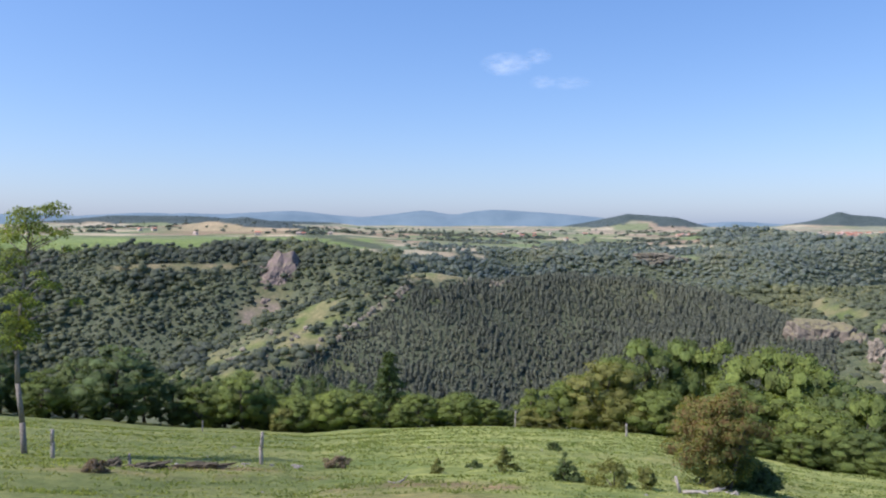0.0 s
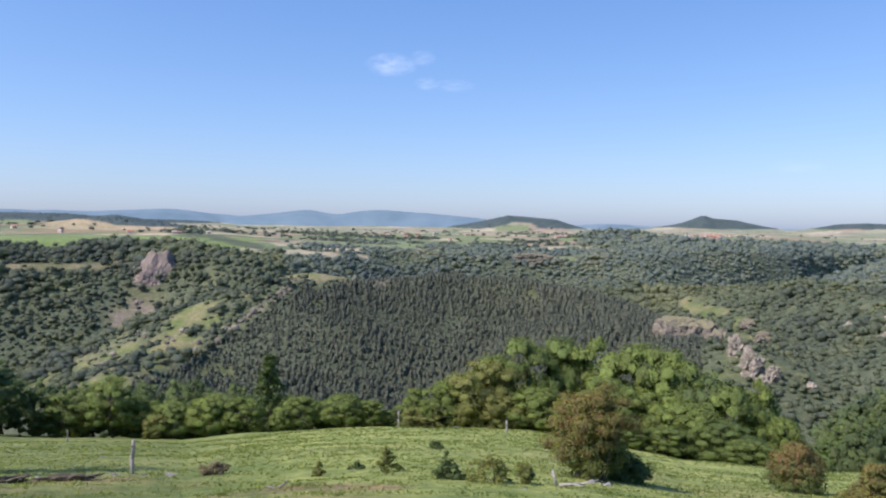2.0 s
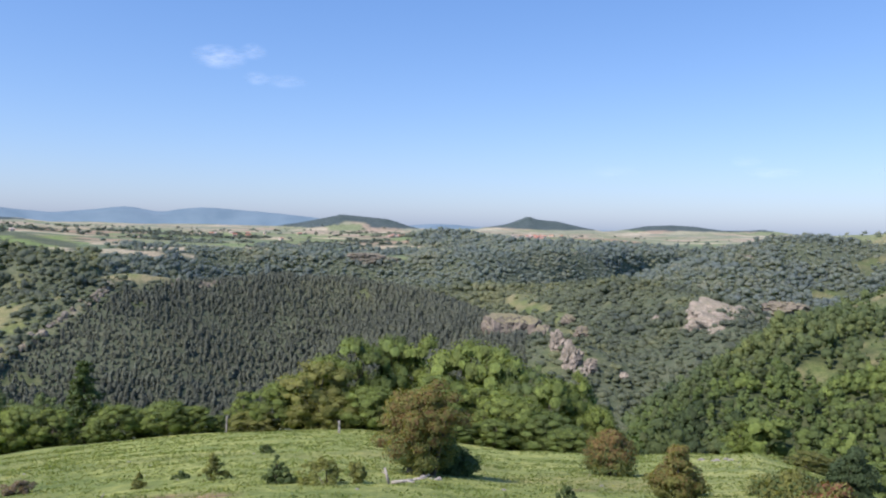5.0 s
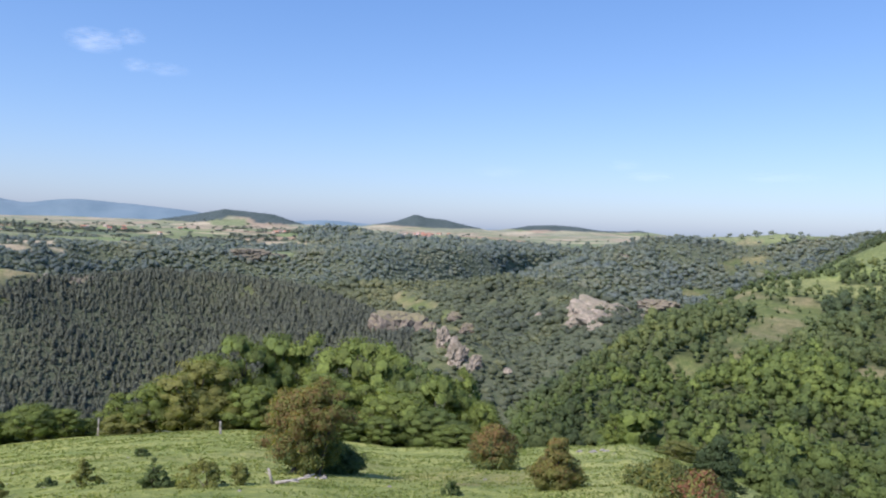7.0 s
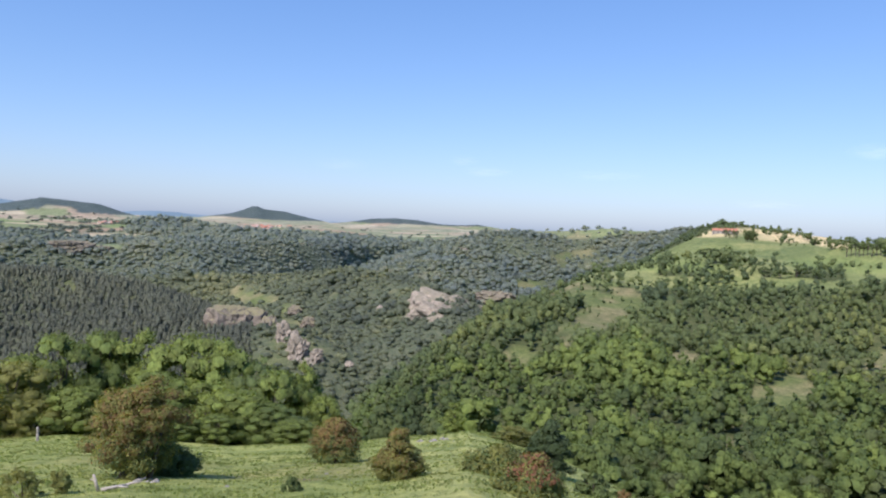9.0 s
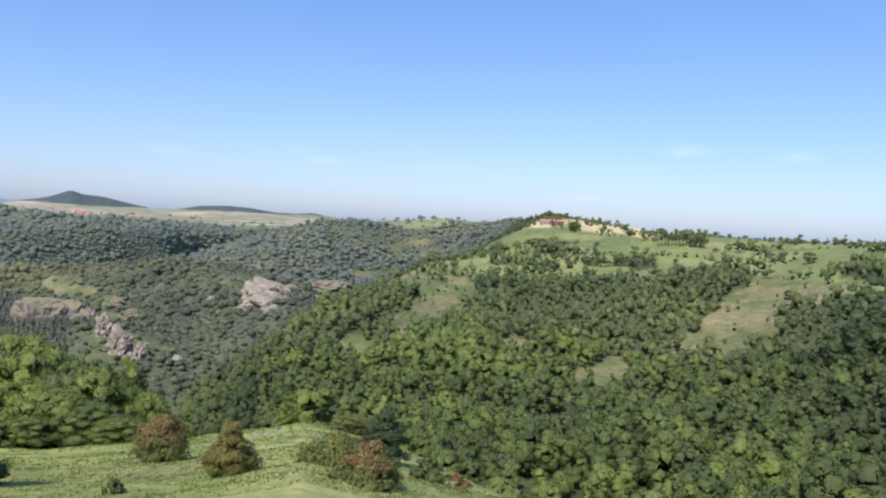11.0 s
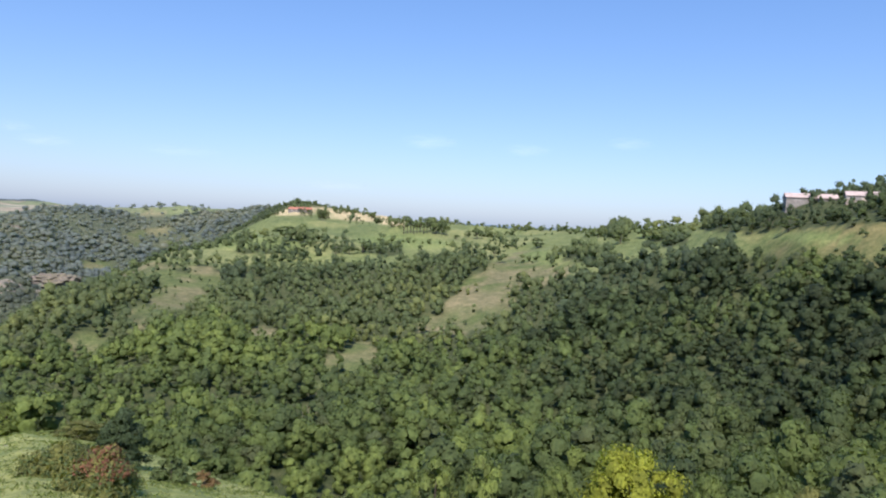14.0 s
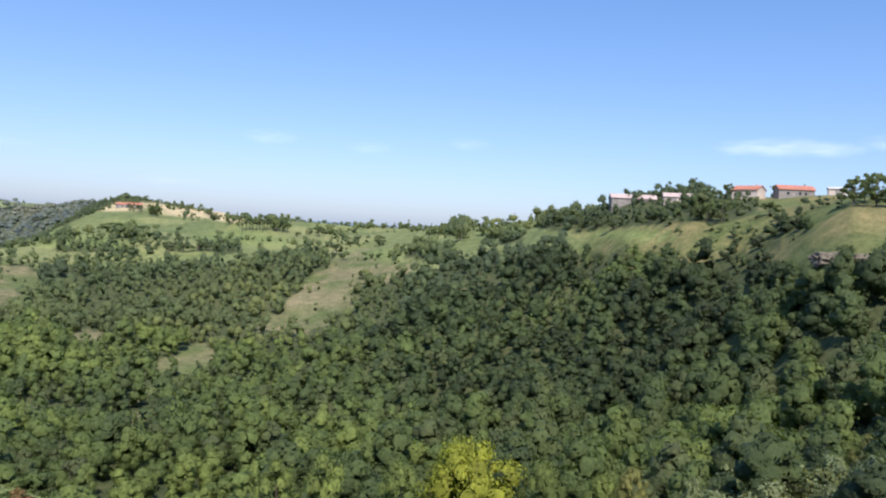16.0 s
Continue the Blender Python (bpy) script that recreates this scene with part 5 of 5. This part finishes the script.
for az, d, w, top, sd in [(104.0, 62, 5.0, -14.6, 331), (107.0, 58, 5.4, -13.8, 332), (109.8, 56, 5.0, -13.0, 333), (101.2, 66, 4.0, -15.6, 334), (112.4, 54, 5, -12.4, 335), (106.0, 52, 5, -15.2, 336), (110, 50, 5, -14.8, 337), (102.8, 56, 4.5, -16.2, 338)]:
    sh = make_bush("pale_shrub", sd, 4, 3, 3200, 0.09, [(LEAF_PALE, 0, 1, 0.75), (LEAF_OLIVE, 0, 0.6, 0.3)], "pale grey-green leafy shrub on the steep bank")
    fit_top(sh, az, d, top, w, 4, 3, 0.7 * sd)


# ---------------------------------------------------------------- fence posts, dead wood, stones
def make_post(height, radius, seed):
    rs = random.Random(seed)
    bm = bmesh.new()
    add_limb(bm, (0, 0, -0.3), (rs.uniform(-0.03, 0.03), 0, height * 0.55), radius * 1.05, radius, 9)
    add_limb(bm, (0, 0, height * 0.5), (rs.uniform(-0.04, 0.04), rs.uniform(-0.03, 0.03), height), radius, radius * 0.85, 9)
    bmesh.ops.bevel(bm, geom=[e for e in bm.edges if e.calc_length() < radius], offset=0.006, segments=1)
    ob = new("fence_post")
    part("stake", mesh_of("stake", bm, WEATHERED, True), ob)
    for z in (0.45, 0.8):
        b = bmesh.new()
        add_box(b, (-0.012, -radius - 0.02, height * z), (0.012, -radius + 0.02, height * z + 0.05))
        part("insulator", mesh_of("insulator", b, DARK_GLASS), ob, "small dark wire insulator")
    return tagged(ob, "weathered grey wooden fence post in the pasture", "fence post", "fence posts")


for k, (az, d, h, r) in enumerate([(-26.7, 29.6, 1.0, 0.07), (-13.1, 27.5, 1.12, 0.065), (-22.0, 25, 0.36, 0.04), (5.4, 80, 1.7, 0.09), (13.4, 62, 1.0, 0.09), (-17.2, 75, 1.0, 0.06)]):
    stand(make_post(h, r, k), az, d, 1.0, 0, 0.0)

bm = bmesh.new()
for a, b, r1, r2 in [((0, 0, -0.1), (-0.16, 0, 0.5), 0.055, 0.04), ((0.05, 0, 0.03), (0.75, 0.1, 0.08), 0.06, 0.045), ((0.75, 0.1, 0.08), (1.3, 0.35, 0.16), 0.045, 0.025),
                     ((0.5, 0.05, 0.07), (0.8, -0.25, 0.12), 0.03, 0.015), ((0.9, 0.15, 0.08), (1.2, -0.05, 0.2), 0.025, 0.012), ((-0.1, 0, 0.3), (-0.25, 0.05, 0.36), 0.02, 0.012)]:
    add_limb(bm, a, b, r1, r2, 8)
log = tagged(new("dead_branch", mesh_of("dead_branch", bm, DEADWOOD, True)), "bleached dead branch lying under the hawthorn bush", "dead branch")
stand(log, 17.2, 19.9, 0.8, -0.3, 0.0)
bm = bmesh.new()
for a, b, r1, r2 in [((0, 0, 0.03), (0.22, 0.1, 0.12), 0.035, 0.02), ((0.22, 0.1, 0.12), (0.3, 0.05, 0.24), 0.02, 0.01), ((0, 0, 0.04), (-0.2, 0.05, 0.08), 0.03, 0.015)]:
    add_limb(bm, a, b, r1, r2, 7)
stand(tagged(new("dead_branch", mesh_of("dead_branch", bm, DEADWOOD, True)), "small bleached stick lying in the grass", "dead branch"), -3.4, 18.9)

STONES = [rock_mesh("stone", 60 + k, 1, 0.8, 0.6, STONE, 2, 0.35) for k in range(5)]
rs = random.Random(5)
places = [(-13.1 + rs.uniform(-8, 3), 27.0 + rs.uniform(-0.7, 0.7), rs.uniform(0.12, 0.4)) for _ in range(26)]
places += [(20.2 + rs.uniform(-0.8, 0.8), 24.0 + rs.uniform(-0.6, 0.6), rs.uniform(0.15, 0.4)) for _ in range(7)]
places += [(40.6 + rs.uniform(-1.2, 1.2), 44 + rs.uniform(-1, 1), rs.uniform(0.3, 0.9)) for _ in range(6)]
places += [(43 + rs.uniform(-2.5, 2), 58 + rs.uniform(-3, 1), rs.uniform(0.25, 0.6)) for _ in range(7)]
places += [(rs.uniform(-27, 45), rs.uniform(17.5, 40), rs.uniform(0.06, 0.22)) for _ in range(40)]
for az, d, w in places:
    ob = tagged(new("stone", STONES[rs.randrange(5)]), "grey weathered field stone half sunk in the grass", "stone", "stones in the meadow")
    stand(ob, az, d, w, rs.random() * 6.28, w * 0.08)


# dark lumpy ridges put in for a shadow and fallen branches on the turf
SHADOW_BROWN = plain("dark brown of shadow and branches", (0.1, 0.085, 0.055), 0.95, 7, 0.45, 0.04)
for k, (az, d, w, turn) in enumerate([(-20.9, 24.6, 1.5, 0.2), (-17.4, 25.3, 1.9, -0.12), (-23.0, 24.2, 0.7, 0.4)]):
    bank = tagged(new("shadow_ridge", rock_mesh("shadow_ridge", 170 + k, w, 0.6, 0.34, SHADOW_BROWN, 4, 0.7)), "low dark ridge standing in for a shadow with branches", "earth bank", "earth banks in the pasture")
    stand(bank, az, d, 1.0, -radians(az) + turn, -0.02)


# ---------------------------------------------------------------- farmhouses and villages
def house_mesh(w, dep, h, pitch):
    """Walls with gables; roof slabs with eaves."""
    bm = bmesh.new()
    ridge_h = h + dep / 2 * pitch
    prof = [(-dep / 2, -6), (dep / 2, -6), (dep / 2, h), (0, ridge_h), (-dep / 2, h)]
    rings = [[bm.verts.new((x, y, z)) for y, z in prof] for x in (-w / 2, w / 2)]
    bm.faces.new(rings[0][::-1])
    bm.faces.new(rings[1])
    for i in range(5):
        j = (i + 1) % 5
        bm.faces.new((rings[0][i], rings[0][j], rings[1][j], rings[1][i]))
    rf = bmesh.new()
    for sgn in (-1, 1):
        y0, y1 = sgn * (dep / 2 + 0.5), 0
        z0, z1 = h - 0.5 * pitch + 0.05, ridge_h + 0.05
        v = [rf.verts.new((x, y, z)) for x in (-w / 2 - 0.4, w / 2 + 0.4) for y, z in ((y0, z0), (y1, z1), (y1, z1 + 0.22), (y0, z0 + 0.22))]
        for f in ((0, 1, 2, 3), (7, 6, 5, 4), (0, 4, 5, 1), (1, 5, 6, 2), (2, 6, 7, 3), (3, 7, 4, 0)):
            rf.faces.new([v[i] for i in f])
    bmesh.ops.recalc_face_normals(rf, faces=rf.faces)
    return bm, rf


def make_house(w, dep, h, pitch, wall, roof, label, openings, category="house", chimney=True):
    ob = new("house" if category == "house" else "barn")
    bm, rf = house_mesh(w, dep, h, pitch)
    part("wall", mesh_of("wall", bm, wall), ob)
    part("roof", mesh_of("roof", rf, roof), ob)
    for x, z, ww, hh, door in openings:
        b = bmesh.new()
        add_box(b, (x - ww / 2, -dep / 2 - 0.06, z), (x + ww / 2, -dep / 2 + 0.1, z + hh))
        pn = part("door" if door else "window", mesh_of("pane", b, WEATHERED if door else DARK_GLASS), ob)
        if not door:
            b = bmesh.new()
            add_box(b, (x - ww / 2 - 0.15, -dep / 2 - 0.14, z - 0.12), (x + ww / 2 + 0.15, -dep / 2 + 0.02, z))
            part("sill", mesh_of("sill", b, STONE), pn)
    if chimney:
        b = bmesh.new()
        add_box(b, (w * 0.28, -0.3, h), (w * 0.28 + 0.7, 0.3, h + dep / 2 * pitch + 0.9))
        part("chimney", mesh_of("chimney", b, wall), ob)
    return tagged(ob, label, category)


def seat(ob, az, d, turn=0.0, lift=0.0):
    x, y = polar(az, d)
    ob.matrix_basis = Matrix.Translation((x, y, height_at(x, y) + lift)) @ Matrix.Rotation(-radians(az) + turn, 4, "Z")
    return ob


WINS = [(-3.6, 1.0, 1.1, 1.3, False), (-1.2, 0.05, 1.1, 2.1, True), (1.4, 1.0, 1.1, 1.3, False), (3.8, 1.0, 1.1, 1.3, False)]
seat(make_house(15, 9, 3.4, 0.42, STONE, ROOF_TILE, "long stone farmhouse with an orange tiled roof", WINS), 106.3, 380, 0.3, 0.4)
seat(make_house(11.5, 9, 3.4, 0.42, RENDER_WALL, ROOF_TILE, "pale plastered house with an orange tiled roof", WINS[1:3]), 103.5, 378, -0.4, 0.4)
seat(make_house(21, 11, 1.9, 0.36, STONE, ROOF_PINK, "long low barn with a faded pink roof", [(-6, 0, 3, 1.5, True)], "barn", False), 95.8, 385, 0.15, -0.7)
seat(make_house(14.5, 10, 2.2, 0.36, RENDER_WALL, ROOF_PINK, "low outbuilding with a faded pink roof", [(-3, 0, 2.4, 2.0, True), (2, 0.9, 1, 0.9, False)], "barn", False), 99.0, 372, 0.1, -0.7)
seat(make_house(7, 5, 2.4, 0.3, RENDER_WALL, ROOF_GREY, "small white shed with a grey sheet roof", [(0, 0, 2, 2, True)], "barn", False), 108.9, 372, 0.1, 0.6)
seat(make_house(14, 8, 4.0, 0.5, STONE, ROOF_TILE, "farmhouse with red tiled roof on the hilltop", WINS), 60.7, 895, 0.2)
seat(make_house(11, 7, 3.6, 0.5, STONE, ROOF_TILE, "second farmhouse with red roof among hilltop trees", WINS[:3]), 59.9, 885, -0.3)

far_houses = [make_house(w, dep, h, 0.5, RENDER_WALL, rf, "distant village house with tiled roof among trees", [(-2, 1, 1.2, 1.4, False), (2, 1, 1.2, 1.4, False)], chimney=False)
              for w, dep, h, rf in ((11, 8, 5.5, ROOF_TILE), (9, 7, 5, ROOF_PINK), (14, 8, 4.5, ROOF_TILE))]
rs = random.Random(9)
spots = [(rs.gauss(27.4, 1.1), rs.uniform(2380, 2900)) for _ in range(32)] + [(rs.gauss(17.3, 0.6), rs.uniform(2500, 2700)) for _ in range(12)]
spots += [(rs.gauss(6, 2.5), rs.uniform(2000, 2600)) for _ in range(10)] + [(rs.uniform(-24, -8), rs.uniform(1500, 2000)) for _ in range(8)]
for k, (az, d) in enumerate(spots):
    ob = far_houses[k] if k < 3 else copy_thing(far_houses[k % 3], Matrix.Identity(4))
    tagged(seat(ob, az, d, rs.uniform(-1.2, 1.2)), group="village houses on the plateau")


# ---------------------------------------------------------------- single trees on the hilltop pastures
def field_tree(seed, leaf):
    return make_tree("field_tree", seed, 8, 8.5, 0.3, 900, 0.36, leaf, BARK, "single green tree standing in a hilltop pasture", "tree", 20)


FIELD = [field_tree(401, LEAF_FIELD), field_tree(402, LEAF_FIELD), field_tree(403, LEAF_FIELD)]
field_spots = [(65.0, 556, 10, 14), (63.0, 557, 8, 9), (64.0, 552, 7, 9), (66.2, 556, 7, 8), (77.7, 590, 9, 12), (73.3, 678, 10, 13), (65.5, 985, 10, 13), (76.6, 444, 6, 6.5), (74.6, 542, 9, 12), (83.6, 470, 9, 11),
               (72.6, 690, 7, 8), (71.8, 680, 5, 7), (60.6, 700, 7, 9), (59.4, 640, 8, 22), (61.3, 655, 6, 14), (66.0, 790, 9, 8), (67.0, 740, 8, 9), (67.6, 735, 5, 6), (57.0, 640, 5, 12), (58.4, 600, 5, 8),
               (56.2, 580, 6, 6), (60.2, 560, 6, 12), (62.2, 600, 5, 6), (66.8, 600, 5, 5), (69.2, 600, 5, 5), (85.2, 480, 10, 9), (80.7, 500, 8, 12), (82.0, 540, 7, 10), (86.9, 540, 5, 9), (62.9, 1010, 7, 9), (63.6, 1000, 6, 8),
               (90.3, 395, 9, 10), (91.6, 385, 8, 10), (93.4, 360, 10, 7), (94.6, 340, 7, 9), (101.0, 292, 8, 7), (101.9, 288, 9, 7), (100.3, 296, 6, 6), (104.9, 280, 5, 8), (109.9, 232, 8, 7), (111.2, 228, 9.5, 8), (112.6, 222, 10, 9), (110.5, 236, 8.5, 7), (92.3, 365, 8.5, 3.6), (102.2, 372, 8, 6), (101.2, 376, 6, 6)]
field_spots += [(61.7 + 0.13 * k, 822, 13, 9) for k in range(5)] + [(60.4 + 0.25 * k, 826, 11, 4) for k in range(4)]
for k, (az, d, h, w) in enumerate(field_spots):
    ob = FIELD[k] if k < 3 else copy_thing(FIELD[k % 3], Matrix.Identity(4))
    stand(ob, az, d, w / 8, rng.random() * 6.28, 0.2, (h / 8.5) / (w / 8))
    tagged(ob, group="trees in the hilltop pastures")
tall_one = make_tree("row_tree", 410, 6, 14, 5.5, 800, 0.34, LEAF_DARK, BARK, "tall tree with bare trunk in a windbreak row", "tree", 18, 0.35)
for k in range(11):
    ob = tall_one if k == 0 else copy_thing(tall_one, Matrix.Identity(4))
    stand(ob, 67.9 + 0.24 * k, 715 + 2 * (k % 3), 0.9 + 0.03 * (k % 4), k * 1.3, 0.2, 0.85 + 0.04 * (k % 3))
    tagged(ob, group="windbreak row of tall trees")
for az, w in ((70.2, 1.3), (70.7, 1.5), (71.0, 1.2)):
    ob = stand_copy(FIELD[2], az, 712, w, az, 0.2, 1.1)
    tagged(ob, group="windbreak row of tall trees")


# ---------------------------------------------------------------- grass tufts
def plant_grass():
    rs = np.random.default_rng(21)
    n = 46000
    az = rs.uniform(-34, 62, n)
    d = 16 + 62 * rs.random(n) ** 1.3
    x, y = polar(az, d)
    clump = 0.6 * fbm(x * 0.5, y, 2.2, 3, 95) + 0.8 * fbm(x, y, 0.8, 2, 97) + 0.12
    s = (clump + rs.uniform(-0.35, 0.35, n) > 0.06) & (d < table(az, NEAR_EDGE) + 2)
    x, y, d, clump = x[s], y[s], d[s], clump[s]
    z = land(x, y)[0]
    m, k = len(x), 4
    h = (0.022 + 0.04 * np.clip(clump, 0, 0.6))[:, None] * rs.uniform(0.6, 1.3, (m, k)) * (0.7 + d / 60)[:, None]
    a = rs.random((m, k)) * 6.28
    px, py = x[:, None] + rs.normal(size=(m, k)) * 0.07, y[:, None] + rs.normal(size=(m, k)) * 0.07
    wd = 0.014 + 0.0011 * d[:, None]
    lean = rs.normal(size=(m, k, 2)) * 0.5 * h[..., None]
    b0 = np.stack([px - np.cos(a) * wd, py - np.sin(a) * wd, np.broadcast_to(z[:, None] - 0.02, px.shape)], -1)
    b1 = np.stack([px + np.cos(a) * wd, py + np.sin(a) * wd, np.broadcast_to(z[:, None] - 0.02, px.shape)], -1)
    tp = np.stack([px + lean[..., 0], py + lean[..., 1], z[:, None] + h], -1)
    v = np.stack([b0, b1, tp], 2).reshape(-1, 3)
    me = arrays("grass_tufts", v, np.arange(len(v)).reshape(-1, 3), GRASS, np.repeat(rs.random(m), 3 * k))
    stuff("grass_tufts", me, "tussocky green pasture grass with dry stalks", "grass")


plant_grass()


# ---------------------------------------------------------------- clouds
def cloud_material():
    m, n, l, p = material("thin white cloud")
    pos = n.new("ShaderNodeTexCoord").outputs["Object"]
    grad = n.new("ShaderNodeTexGradient")
    grad.gradient_type = "SPHERICAL"
    l.new(pos, grad.inputs["Vector"])
    nz = noise_node(n, l, 2.2, 6, 0.6, pos)
    mul = n.new("ShaderNodeMath")
    mul.operation = "MULTIPLY"
    l.new(grad.outputs["Fac"], mul.inputs[0])
    l.new(ramp(n, l, nz, [(0.35, (0, 0, 0)), (0.75, (1, 1, 1))]), mul.inputs[1])
    info = n.new("ShaderNodeObjectInfo")
    m2 = n.new("ShaderNodeMath")
    m2.operation = "MULTIPLY"
    l.new(mul.outputs[0], m2.inputs[0])
    l.new(info.outputs["Alpha"], m2.inputs[1])
    l.new(m2.outputs[0], p.inputs["Alpha"])
    p.inputs["Base Color"].default_value = (0.8, 0.8, 0.8, 1)
    p.inputs["Roughness"].default_value = 1.0
    # a pale glow is put in for the sunlight on the cloud
    p.inputs["Emission Color"].default_value = (0.9, 0.88, 0.9, 1)
    p.inputs["Emission Strength"].default_value = 0.55
    return m


CLOUD = cloud_material()
bm = bmesh.new()
bmesh.ops.create_uvsphere(bm, u_segments=32, v_segments=16, radius=1)
for v in bm.verts:
    v.co = Vector((v.co.x, v.co.y * 0.12, v.co.z))
CLOUD_MESH = mesh_of("cloud", bm, CLOUD, True)
# bearing, elevation, half-width and half-height in degrees, density
CLOUDS = [(4.6, 11.6, 2.0, 0.9, 0.9), (6.9, 12.1, 1.0, 0.6, 0.5), (7.2, 10.3, 1.0, 0.5, 0.5), (9.2, 10.2, 1.6, 0.5, 0.35), (43.5, 4.2, 1.9, 0.4, 0.5), (41.8, 4.95, 1.2, 0.4, 0.4), (69.5, 6.0, 2.2, 0.6, 0.6), (76.6, 5.72, 1.8, 0.5, 0.5),
          (83.8, 6.4, 1.8, 0.5, 0.5), (52, 4.2, 3.0, 0.4, 0.3), (62.8, 2.45, 2.6, 0.35, 0.3), (32.9, 4.3, 2, 0.5, 0.3), (105.6, 6.8, 3.6, 0.75, 1.0), (108.6, 6.65, 2.2, 0.6, 0.8), (102.8, 6.75, 2.0, 0.6, 0.7), (112, 7.1, 2.2, 0.6, 0.7)]
for az, el, rw, rh, den in CLOUDS:
    ob = tagged(new("cloud", CLOUD_MESH), "small thin white cloud in the blue sky", "cloud", kind="structure")
    x, y, z = spot(az, 4300, el)
    ob.matrix_basis = Matrix.Translation((x, y, z + EYE)) @ Matrix.Rotation(-radians(az), 4, "Z") @ Matrix.Diagonal((4300 * radians(rw), 300, 4300 * radians(rh), 1))
    ob.color = (1, 1, 1, den * (0.32 if az < 20 else 0.24 if az > 100 else 0.15))
    ob.visible_shadow = False
